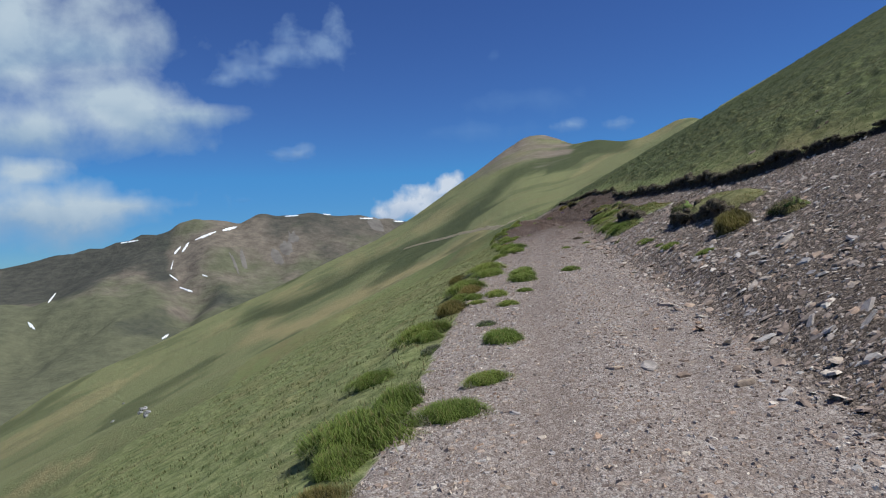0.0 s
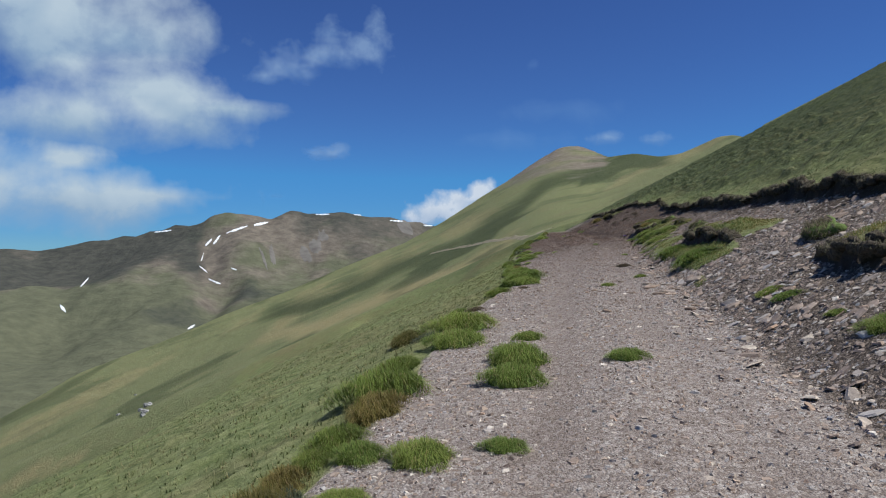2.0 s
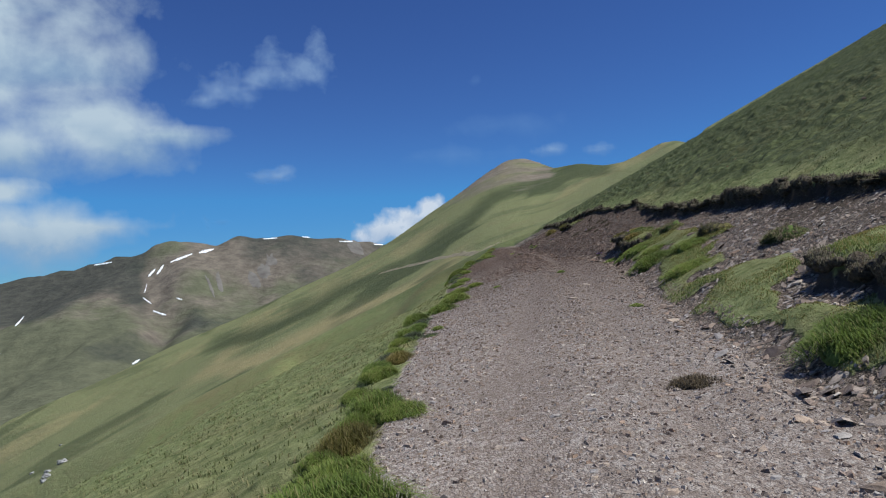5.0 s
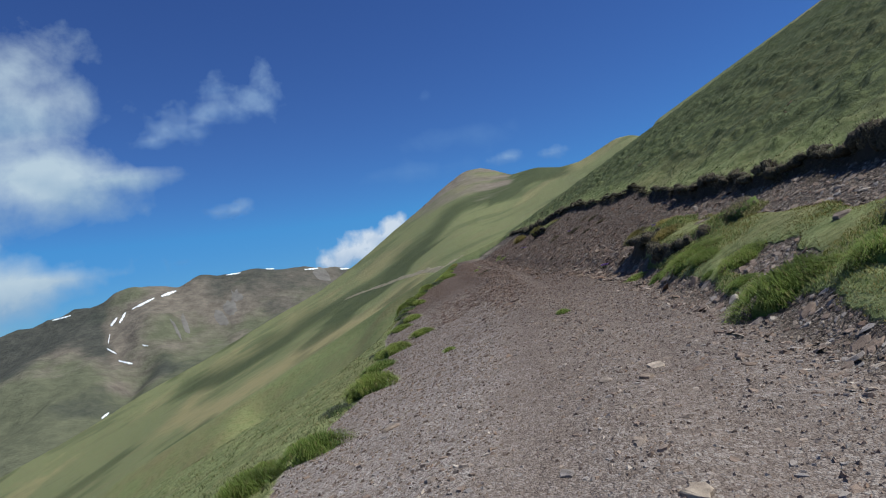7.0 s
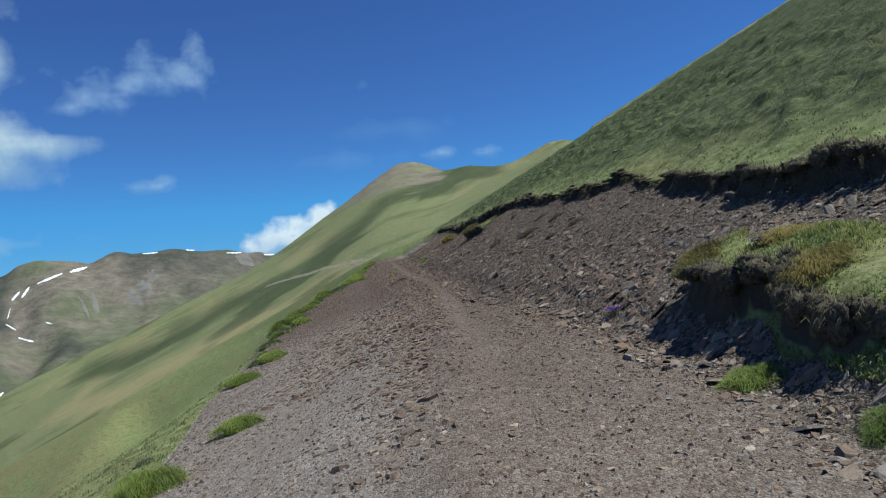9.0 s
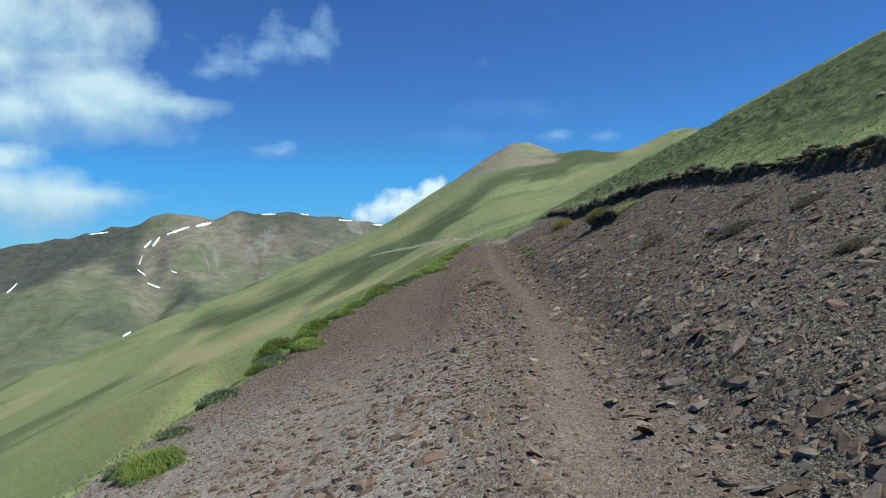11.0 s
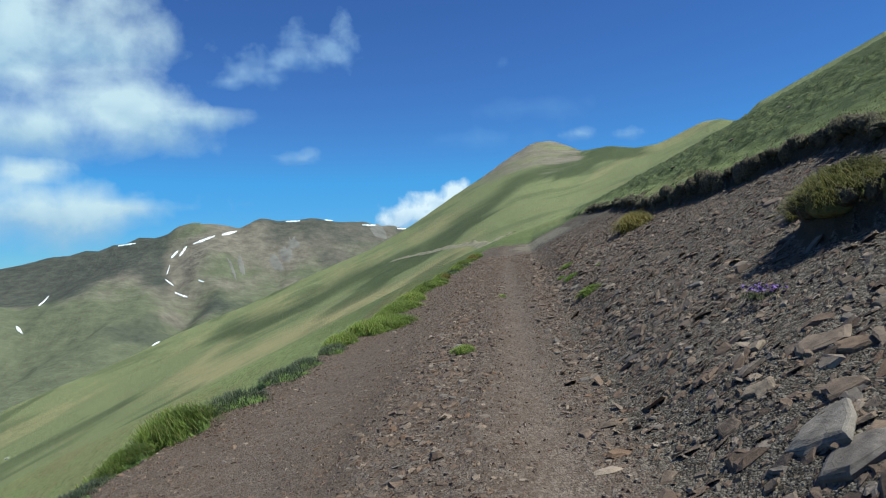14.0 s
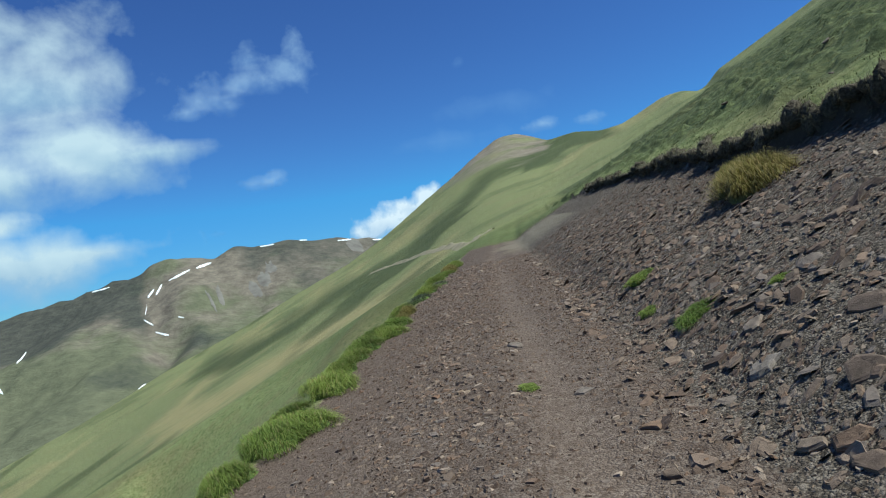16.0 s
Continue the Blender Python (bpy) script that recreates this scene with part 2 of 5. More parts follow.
def noise_node(n, l, vector, scale, detail=5.0, rough=0.55):
    t = n.new("ShaderNodeTexNoise")
    t.inputs["Scale"].default_value, t.inputs["Detail"].default_value, t.inputs["Roughness"].default_value = scale, detail, rough
    l.new(vector, t.inputs["Vector"])
    return t.outputs["Fac"]


def ramp(n, l, fac, *stops):
    r = n.new("ShaderNodeValToRGB")
    while len(r.color_ramp.elements) < len(stops):
        r.color_ramp.elements.new(0.5)
    for e, (p, c) in zip(r.color_ramp.elements, stops):
        e.position, e.color = p, (*c, 1) if len(c) == 3 else c
    l.new(fac, r.inputs["Fac"])
    return r.outputs["Color"]


def mix(n, l, fac, a, b, how="MIX"):
    m = n.new("ShaderNodeMix")
    m.data_type, m.blend_type = "RGBA", how
    for sock, v in ((m.inputs[0], fac), (m.inputs[6], a), (m.inputs[7], b)):
        if isinstance(v, (int, float)):
            sock.default_value = v
        elif isinstance(v, tuple):
            sock.default_value = (*v, 1)
        else:
            l.new(v, sock)
    return m.outputs[2]


def maths(n, l, how, a, b=0.0, c=0.0):
    m = n.new("ShaderNodeMath")
    m.operation = how
    for sock, v in zip(m.inputs, (a, b, c)):
        if isinstance(v, (int, float)):
            sock.default_value = v
        else:
            l.new(v, sock)
    return m.outputs[0]


def bump(n, l, bsdf, height, strength, distance):
    b = n.new("ShaderNodeBump")
    b.inputs["Strength"].default_value, b.inputs["Distance"].default_value = strength, distance
    l.new(height, b.inputs["Height"])
    l.new(b.outputs["Normal"], bsdf.inputs["Normal"])


def attr(n, name):
    a = n.new("ShaderNodeAttribute")
    a.attribute_name = name
    return a.outputs["Fac"]


def position(n):
    return n.new("ShaderNodeNewGeometry").outputs["Position"]


def meadow(n, l, p):
    """Short mountain turf: green, with dry straw-coloured and darker stretches of several sizes."""
    tuft, patch, field, slope = noise_node(n, l, p, 5.5, 6, 0.65), noise_node(n, l, p, 0.6, 5), noise_node(n, l, p, 0.06, 5), noise_node(n, l, p, 0.011, 4)
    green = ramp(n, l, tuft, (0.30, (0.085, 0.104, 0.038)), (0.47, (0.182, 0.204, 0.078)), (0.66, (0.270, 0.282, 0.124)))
    straw = ramp(n, l, tuft, (0.28, (0.085, 0.075, 0.032)), (0.68, (0.30, 0.25, 0.120)))
    c = mix(n, l, ramp(n, l, patch, (0.46, (0, 0, 0)), (0.72, (0.6, 0.6, 0.6))), green, straw)
    c = mix(n, l, ramp(n, l, field, (0.50, (0, 0, 0)), (0.66, (0.75, 0.75, 0.75))), c, straw)
    c = mix(n, l, ramp(n, l, slope, (0.52, (0, 0, 0)), (0.60, (0.62, 0.62, 0.62))), c, mix(n, l, tuft, (0.030, 0.046, 0.016), (0.075, 0.092, 0.034)))
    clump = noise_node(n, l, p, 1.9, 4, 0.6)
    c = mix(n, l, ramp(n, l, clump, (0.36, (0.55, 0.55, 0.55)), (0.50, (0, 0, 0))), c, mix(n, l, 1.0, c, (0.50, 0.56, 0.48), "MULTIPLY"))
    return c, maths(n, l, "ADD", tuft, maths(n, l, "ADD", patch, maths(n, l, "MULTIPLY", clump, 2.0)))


def ground_material():
    m, n, l, b = material("ground")
    p = position(n)
    fine, mid, big = noise_node(n, l, p, 45, 6, 0.6), noise_node(n, l, p, 4.0, 5), noise_node(n, l, p, 0.5, 4)
    cell = n.new("ShaderNodeTexVoronoi")
    cell.inputs["Scale"].default_value, cell.inputs["Randomness"].default_value = 26, 1.0
    l.new(p, cell.inputs["Vector"])
    chip = n.new("ShaderNodeTexVoronoi")
    chip.inputs["Scale"].default_value = 62
    l.new(p, chip.inputs["Vector"])
    chips = maths(n, l, "ADD", maths(n, l, "MULTIPLY", chip.outputs["Color"], 0.5), maths(n, l, "MULTIPLY", cell.outputs["Color"], 0.5))
    gaps = maths(n, l, "SUBTRACT", chips, maths(n, l, "MULTIPLY", maths(n, l, "ADD", chip.outputs["Distance"], cell.outputs["Distance"]), 0.22))
    grain = maths(n, l, "ADD", maths(n, l, "MULTIPLY", fine, 0.42), maths(n, l, "MULTIPLY", gaps, 0.85))
    gravel = ramp(n, l, grain, (0.18, (0.170, 0.134, 0.112)), (0.38, (0.285, 0.233, 0.200)), (0.50, (0.360, 0.304, 0.264)), (0.66, (0.48, 0.43, 0.385)))
    gravel = mix(n, l, ramp(n, l, mid, (0.40, (0, 0, 0)), (0.75, (0.6, 0.6, 0.6))), gravel, (0.235, 0.185, 0.152))
    gravel = mix(n, l, maths(n, l, "MULTIPLY", ramp(n, l, big, (0.35, (0, 0, 0)), (0.65, (1, 1, 1))), 0.3), gravel, (0.185, 0.147, 0.124))
    # shale mask: cloud shade over the later track, painted as darker gravel
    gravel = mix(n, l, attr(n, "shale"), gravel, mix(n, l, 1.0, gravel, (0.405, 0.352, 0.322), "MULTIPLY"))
    gravel = mix(n, l, maths(n, l, "MULTIPLY", attr(n, "worn"), 0.28), gravel, mix(n, l, grain, (0.130, 0.094, 0.072), (0.315, 0.238, 0.188)))
    gravel = mix(n, l, maths(n, l, "MULTIPLY", attr(n, "damp"), maths(n, l, "ADD", mid, 0.45)), gravel, (0.070, 0.048, 0.036))
    gravel = mix(n, l, maths(n, l, "MULTIPLY", attr(n, "earth"), maths(n, l, "ADD", mid, 0.2)), gravel, mix(n, l, grain, (0.062, 0.042, 0.032), (0.190, 0.138, 0.108)))
    scree = ramp(n, l, grain, (0.22, (0.036, 0.028, 0.022)), (0.45, (0.098, 0.076, 0.059)), (0.68, (0.20, 0.162, 0.131)))
    # bank lighter at first, darker later with the painted cloud shade
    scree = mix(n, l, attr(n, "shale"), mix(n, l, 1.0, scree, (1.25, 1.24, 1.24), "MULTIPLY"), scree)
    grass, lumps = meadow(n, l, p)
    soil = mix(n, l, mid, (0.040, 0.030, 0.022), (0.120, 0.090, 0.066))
    edge = maths(n, l, "MULTIPLY", maths(n, l, "SUBTRACT", mid, 0.5), 0.9)
    g = ramp(n, l, maths(n, l, "ADD", attr(n, "grass"), edge), (0.42, (0, 0, 0)), (0.58, (1, 1, 1)))
    sc = ramp(n, l, maths(n, l, "ADD", attr(n, "scree"), edge), (0.35, (0, 0, 0)), (0.65, (1, 1, 1)))
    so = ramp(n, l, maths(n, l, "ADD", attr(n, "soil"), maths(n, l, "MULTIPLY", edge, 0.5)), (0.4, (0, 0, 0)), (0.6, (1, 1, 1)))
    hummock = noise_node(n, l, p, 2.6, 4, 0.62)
    # upper slope: darker turf, with shadow between tussocks painted into the colour
    tussock_shade = maths(n, l, "MULTIPLY", attr(n, "upper"), ramp(n, l, hummock, (0.43, (1.0, 1.0, 1.0)), (0.58, (0.55, 0.55, 0.55))))
    grass = mix(n, l, tussock_shade, grass, mix(n, l, fine, (0.029, 0.039, 0.017), (0.085, 0.099, 0.043)))
    lumps = maths(n, l, "ADD", lumps, maths(n, l, "MULTIPLY", maths(n, l, "MULTIPLY", hummock, attr(n, "upper")), 2.0))
    c = mix(n, l, sc, gravel, scree)
    c = mix(n, l, g, c, grass)
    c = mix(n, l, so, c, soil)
    c = mix(n, l, maths(n, l, "MULTIPLY", attr(n, "pale"), mid), c, mix(n, l, grain, (0.19, 0.155, 0.110), (0.40, 0.345, 0.265)))
    l.new(c, b.inputs["Base Color"])
    b.inputs["Roughness"].default_value = 0.95
    b.inputs["Specular IOR Level"].default_value = 0.12
    relief = maths(n, l, "ADD", grain, maths(n, l, "MULTIPLY", lumps, maths(n, l, "MULTIPLY", g, 1.2)))
    relief = maths(n, l, "ADD", relief, maths(n, l, "MULTIPLY", gaps, maths(n, l, "MULTIPLY", maths(n, l, "SUBTRACT", 1.0, g), 0.9)))
    bump(n, l, b, relief, 0.9, 0.035)
    return m


def far_material():
    """Distant slopes: olive grass worn through to grey-brown rock, the colours dulled to paint in distance haze."""
    m, n, l, b = material("distant_slopes")
    p = position(n)
    n1, n2, n3 = noise_node(n, l, p, 0.03, 8, 0.65), noise_node(n, l, p, 0.006, 6, 0.6), noise_node(n, l, p, 0.0022, 4)
    c = ramp(n, l, n1, (0.3, (0.084, 0.088, 0.056)), (0.7, (0.138, 0.138, 0.086)))
    rock = ramp(n, l, n1, (0.3, (0.100, 0.086, 0.068)), (0.7, (0.205, 0.172, 0.135)))
    k = maths(n, l, "ADD", attr(n, "rock"), maths(n, l, "MULTIPLY", maths(n, l, "SUBTRACT", n2, 0.5), 1.2))
    c = mix(n, l, ramp(n, l, k, (0.34, (0, 0, 0)), (0.62, (1, 1, 1))), c, rock)
    # cloud shade on the far slopes, painted as a dark grey-green
    cloud_shade = ramp(n, l, n1, (0.3, (0.034, 0.039, 0.035)), (0.7, (0.066, 0.068, 0.056)))
    c = mix(n, l, ramp(n, l, maths(n, l, "ADD", attr(n, "cloud_shade"), maths(n, l, "MULTIPLY", maths(n, l, "SUBTRACT", n3, 0.5), 1.6)), (0.35, (0, 0, 0)), (0.7, (0.85, 0.85, 0.85))), c, cloud_shade)
    l.new(c, b.inputs["Base Color"])
    b.inputs["Roughness"].default_value = 1.0
    b.inputs["Specular IOR Level"].default_value = 0.05
    bump(n, l, b, maths(n, l, "ADD", maths(n, l, "MULTIPLY", n1, 0.4), n2), 0.6, 25.0)
    return m


def hill_material():
    """The same turf on the open mountain, with bare rock higher up."""
    m, n, l, b = material("mountain_grass")
    p = position(n)
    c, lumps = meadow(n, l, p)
    n1, n2 = noise_node(n, l, p, 0.06, 7, 0.65), noise_node(n, l, p, 0.012, 5)
    c = mix(n, l, 0.45, c, mix(n, l, n1, (0.148, 0.155, 0.078), (0.224, 0.222, 0.116)))
    c = mix(n, l, ramp(n, l, maths(n, l, "ADD", attr(n, "dry"), maths(n, l, "MULTIPLY", maths(n, l, "SUBTRACT", noise_node(n, l, p, 0.16, 7, 0.7), 0.5), 2.0)), (0.25, (0, 0, 0)), (1.0, (0.85, 0.85, 0.85))), c, (0.320, 0.262, 0.130))
    # cloud shade painted in dark green, together with streaks of darker grass
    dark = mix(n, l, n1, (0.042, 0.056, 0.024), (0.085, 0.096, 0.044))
    c = mix(n, l, ramp(n, l, maths(n, l, "ADD", attr(n, "flank_shade"), maths(n, l, "MULTIPLY", maths(n, l, "SUBTRACT", n2, 0.5), 0.8)), (0.35, (0, 0, 0)), (0.95, (0.88, 0.88, 0.88))), c, dark)
    rock = ramp(n, l, n1, (0.3, (0.135, 0.112, 0.085)), (0.7, (0.26, 0.215, 0.165)))
    c = mix(n, l, ramp(n, l, maths(n, l, "ADD", attr(n, "rock"), maths(n, l, "MULTIPLY", maths(n, l, "SUBTRACT", n2, 0.5), 0.9)), (0.36, (0, 0, 0)), (0.66, (1, 1, 1))), c, rock)
    l.new(c, b.inputs["Base Color"])
    b.inputs["Roughness"].default_value = 1.0
    b.inputs["Specular IOR Level"].default_value = 0.1
    bump(n, l, b, maths(n, l, "ADD", lumps, maths(n, l, "MULTIPLY", n1, 8.0)), 0.5, 0.8)
    return m


GROUND, HILL, FAR_HILL = ground_material(), hill_material(), far_material()

# ---- large structure ----


def grid_mesh(name, x, y, z, mat, masks=(), smooth=True):
    """A sheet from three arrays of one shape."""
    rows, cols = x.shape
    me = bpy.data.meshes.new(name)
    i = np.arange(rows * cols).reshape(rows, cols)
    quads = np.stack([i[:-1, :-1], i[:-1, 1:], i[1:, 1:], i[1:, :-1]], -1).reshape(-1, 4)
    me.vertices.add(rows * cols)
    me.vertices.foreach_set("co", np.stack([x, y, z], -1).astype(np.float32).ravel())
    me.loops.add(quads.size)
    me.loops.foreach_set("vertex_index", quads.astype(np.int32).ravel())
    me.polygons.add(len(quads))
    me.polygons.foreach_set("loop_start", np.arange(0, quads.size, 4, dtype=np.int32))
    me.polygons.foreach_set("use_smooth", np.full(len(quads), smooth))
    for key, values in masks:
        a = me.attributes.new(key, "FLOAT", "POINT")
        a.data.foreach_set("value", np.asarray(values, np.float32).ravel())
    me.update(calc_edges=True)
    me.validate()
    me.materials.append(mat)
    return new(name, me)


def spaced(fine_from, fine_to, fine, start, stop, grow):
    mid = np.arange(fine_from, fine_to, fine)
    up, down, w = [fine_to], [fine_from - fine], fine
    while up[-1] < stop:
        w = min(w * grow, 3.0)
        up.append(up[-1] + w)
    w = fine
    while down[-1] > start:
        w = min(w * grow, 3.0)
        down.append(down[-1] - w)
    return np.concatenate([down[::-1], mid, up])


def build_ground():
    sv, dv = spaced(2.0, 100.0, 0.17, -40, 190, 1.03), spaced(-6, 15.5, 0.105, -60, 130, 1.05)
    s, d = np.meshgrid(sv, dv, indexing="ij")
    z = near_height(s, d)
    le, to, sc = left_edge(s), toe(s), scarp(s)
    side = np.where(d < 0, -2.0 * d, d)
    far = np.maximum(step(56, 80, side), np.maximum(step(126, 146, s), step(-10, -35, s)))
    z = z * (1 - far) + (land_height(d + xc(s), s) + 0.45) * far
    grass = np.maximum(step(-0.35, 0.35, le - d), step(0.05, 0.2, d - sc))
    grass = np.maximum(grass, step(113, 124, s))
    grass = np.maximum(grass, 0.9 * shelf_mask(s, d) * (d < sc))
    _, top, riser = terrace(s, d)
    grass = np.maximum(grass, 0.95 * top * (d < sc))
    scree_mask = step(-0.3, 0.5, d - to)
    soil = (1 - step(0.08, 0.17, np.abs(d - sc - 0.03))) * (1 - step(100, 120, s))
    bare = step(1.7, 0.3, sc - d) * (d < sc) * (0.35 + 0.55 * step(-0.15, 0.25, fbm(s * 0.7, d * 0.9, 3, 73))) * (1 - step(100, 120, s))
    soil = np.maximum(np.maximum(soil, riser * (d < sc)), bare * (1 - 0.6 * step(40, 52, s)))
    pale = step(100, 106, s) * step(120, 114, s) * step(0.4, 1.4, d + 1.2 * fbm(s * 0.4, d * 0.5, 2, 79)) * (d < 4.0)
    # shale mask grows along the ride, where cloud shade is painted in
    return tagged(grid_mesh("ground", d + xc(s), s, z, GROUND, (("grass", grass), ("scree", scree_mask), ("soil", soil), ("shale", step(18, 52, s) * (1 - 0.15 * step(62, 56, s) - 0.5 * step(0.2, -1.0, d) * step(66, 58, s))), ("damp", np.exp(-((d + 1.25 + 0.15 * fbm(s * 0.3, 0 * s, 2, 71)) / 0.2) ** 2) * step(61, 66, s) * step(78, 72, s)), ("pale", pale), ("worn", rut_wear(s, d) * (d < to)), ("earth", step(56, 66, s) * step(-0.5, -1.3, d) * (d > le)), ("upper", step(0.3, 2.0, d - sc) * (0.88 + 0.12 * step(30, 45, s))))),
                  "stony mountain track cut into a steep grassy slope", "ground", kind="structure")


def build_land():
    av = np.concatenate([np.arange(-180, -60, 2.0), np.arange(-60, 60, 0.2), np.arange(60, 180.1, 2.0)])
    rv = np.geomspace(60, 1700, 150)
    a, r = np.meshgrid(av, rv, indexing="ij")
    x, y = r * np.sin(np.radians(a)), r * np.cos(np.radians(a))
    z = land_height(x, y) - 6.0 * (1 - step(76, 104, np.where(x < xc(y), 2.0, 1.0) * np.abs(x - xc(y)))) * (1 - step(146, 170, y)) * (y > -30)
    rise, away = crest(a)
    rock = step(60, 150, z) * 0.6 * step(500, 900, r) * (1 - step(10.5, 12.2, a))
    el = (z - 1.5) / r
    along = np.interp(a, [-20, -16, -8, 0, 5, 9, 13], [-0.118, -0.082, -0.034, 0.028, 0.083, 0.117, 0.128])
    wob = 0.022 * fbm(a * 0.16, el * 9, 3, 48)
    band = el - 0.0086 * a
    streak = fbm(band * 42, a * 0.09, 4, 49, 0.6)
    dry = 0.6 * step(0.05, 0.45, streak + 0.5 * fbm(a * 0.3, band * 12, 3, 47)) * step(100, 170, r)
    # painted cloud shade: a diagonal band across the flank, and the dark shoulder
    flank_shade = np.exp(-(np.minimum(el - along + wob, 0) / 0.011) ** 2 - (np.maximum(el - along + wob, 0) / 0.022) ** 2) * step(-20, -15, a) * (1 - step(10, 14, a)) + 1.3 * np.exp(-((a - 14) / 2.2) ** 2) * step(0.116, 0.130, el)
    dry = np.clip(dry + 0.95 * np.exp(-((el - along + wob + 0.030) / 0.011) ** 2) * step(-19, -15, a) * (1 - step(2, 6, a)), 0, 1)
    flank_shade = np.clip(flank_shade + 0.8 * step(0.12, 0.5, -streak), 0, 1) * step(110, 190, r)
    return tagged(grid_mesh("hillside", x, y, z, HILL, (("rock", rock), ("flank_shade", flank_shade), ("dry", dry))), "green mountain flank with dry and dark stretches", "hillside", kind="structure")


FAR_LINE = (np.arange(-80, 50, 0.1), np.convolve(np.pad(np.interp(np.arange(-80, 50, 0.1), FAR[:, 0], FAR[:, 1]), 5, mode="edge"), np.hanning(13)[1:-1] / np.hanning(13).sum(), mode="valid"))
FAR_WIDE = (np.arange(-80, 50, 0.5), np.convolve(np.pad(np.interp(np.arange(-80, 50, 0.5), FAR[:, 0], FAR[:, 1]), 14, mode="edge"), np.hanning(29) / np.hanning(29).sum(), mode="valid"))


def mountain_height(a, r):
    x, y = r * np.sin(np.radians(a)), r * np.cos(np.radians(a))
    rise = np.interp(a, FAR_LINE[0], FAR_LINE[1]) + 0.0012 * fbm(a * 1.3, 0 * a, 3, 51)
    away = 3000 + 350 * fbm(a * 0.06, 0 * a + 3, 2, 52)
    wide = np.interp(a, FAR_WIDE[0], FAR_WIDE[1])
    k = np.clip((r - 1250) / (away - 1250), 0, 1)
    rise = wide + (rise - wide) * k ** 12
    spur = fbm(x * 0.0022 + 3, y * 0.0011, 5, 55, 0.5)
    body = np.sin(np.pi * k) ** 0.8
    gully = np.interp(k, [0.0, 0.2, 0.35, 0.5, 0.6, 0.7, 0.83, 0.95], [-26.0, -23.5, -22.3, -20.5, -19.7, -21.2, -21.0, -20.2]) + 0.3 * fbm(k * 5, 0 * k, 2, 58)
    ribs = 0.010 * fbm(x * 0.0045 + y * 0.002, y * 0.0016, 4, 59, 0.55)
    el = -0.20 - 0.40 * np.clip((1250 - r) / 600, 0, 1) + (rise + 0.20) * k ** 0.8 + 0.050 * spur * body
    el = el + body * (ribs + 0.014 * np.exp(-((a + 27) / 3.6) ** 2) - 0.013 * np.exp(-((a - gully) / 1.5) ** 2))
    return el * r + 1.5 - 0.5 * np.maximum(r - away, 0), k


def build_mountains():
    av, rv = np.arange(-60, 20, 0.14), np.geomspace(650, 4300, 130)
    a, r = np.meshgrid(av, rv, indexing="ij")
    z, k = mountain_height(a, r)
    x, y = r * np.sin(np.radians(a)), r * np.cos(np.radians(a))
    rock = 0.13 + 0.66 * step(0.35, 0.88, k) + 0.6 * fbm(x * 0.004, y * 0.003, 4, 57)
    # left peak darkened by painted cloud shade, with one sunlit gap
    cloud_shade = 0.85 * step(-20.5, -22.5, a) * step(0.50, 0.72, k + 0.10 * fbm(a * 0.35, k * 3, 3, 56)) * (1 - 0.7 * np.exp(-((a + 25) / 2.0) ** 2 - ((k - 0.70) / 0.09) ** 2))
    cloud_shade = cloud_shade + 0.7 * np.exp(-((a + 18.3) / 1.7) ** 2 - ((k - 0.60) / 0.06) ** 2) + 0.5 * step(0.05, 0.4, fbm(x * 0.0028, y * 0.0022, 3, 60)) * step(0.15, 0.3, k)
    return tagged(grid_mesh("far_mountains", r * np.sin(np.radians(a)), r * np.cos(np.radians(a)), z, FAR_HILL, (("rock", rock), ("cloud_shade", cloud_shade))),
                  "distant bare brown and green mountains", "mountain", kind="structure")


build_ground()
build_land()
build_mountains()

# ---- patches that lie on the far slopes: bearing, rise per metre as seen from the start ----


def on_mountain(a, el):
    r = np.geomspace(1255, 3600, 900)
    z, _ = mountain_height(np.full_like(r, a), r)
    hit = np.nonzero(z - 1.5 >= el * r)[0]
    return r[hit[0]] if len(hit) else None


def on_flank(a, el, begin=130):
    r = np.geomspace(begin, 1600, 900)
    z = land_height(r * math.sin(radians(a)), r * math.cos(radians(a)))
    hit = np.nonzero(z - 1.5 >= el * r)[0]
    return r[hit[0]] if len(hit) else None


def plain_material(name, low, high, scale, roughness=0.9, relief=0.5, depth=0.02, random_tone=0.0):
    m, n, l, b = material(name)
    p = n.new("ShaderNodeTexCoord").outputs["Object"]
    f = noise_node(n, l, p, scale, 6)
    c = ramp(n, l, f, (0.3, low), (0.7, high))
    if random_tone:
        t = n.new("ShaderNodeObjectInfo").outputs["Random"]
        c = mix(n, l, random_tone, c, ramp(n, l, t, (0.0, (0.5, 0.47, 0.42)), (0.5, (1.0, 0.95, 0.9)), (1.0, (1.3, 1.25, 1.1))), "MULTIPLY")
    l.new(c, b.inputs["Base Color"])
    b.inputs["Roughness"].default_value = roughness
    b.inputs["Specular IOR Level"].default_value = 0.2
    bump(n, l, b, f, relief, depth)
    return m


SNOW = plain_material("old_snow", (0.70, 0.72, 0.74), (0.84, 0.85, 0.86), 0.02, 0.7, 0.3, 1.0)
PALE_ROCK = plain_material("pale_scree", (0.110, 0.098, 0.084), (0.185, 0.168, 0.150), 0.03, 0.95, 0.6, 1.0)


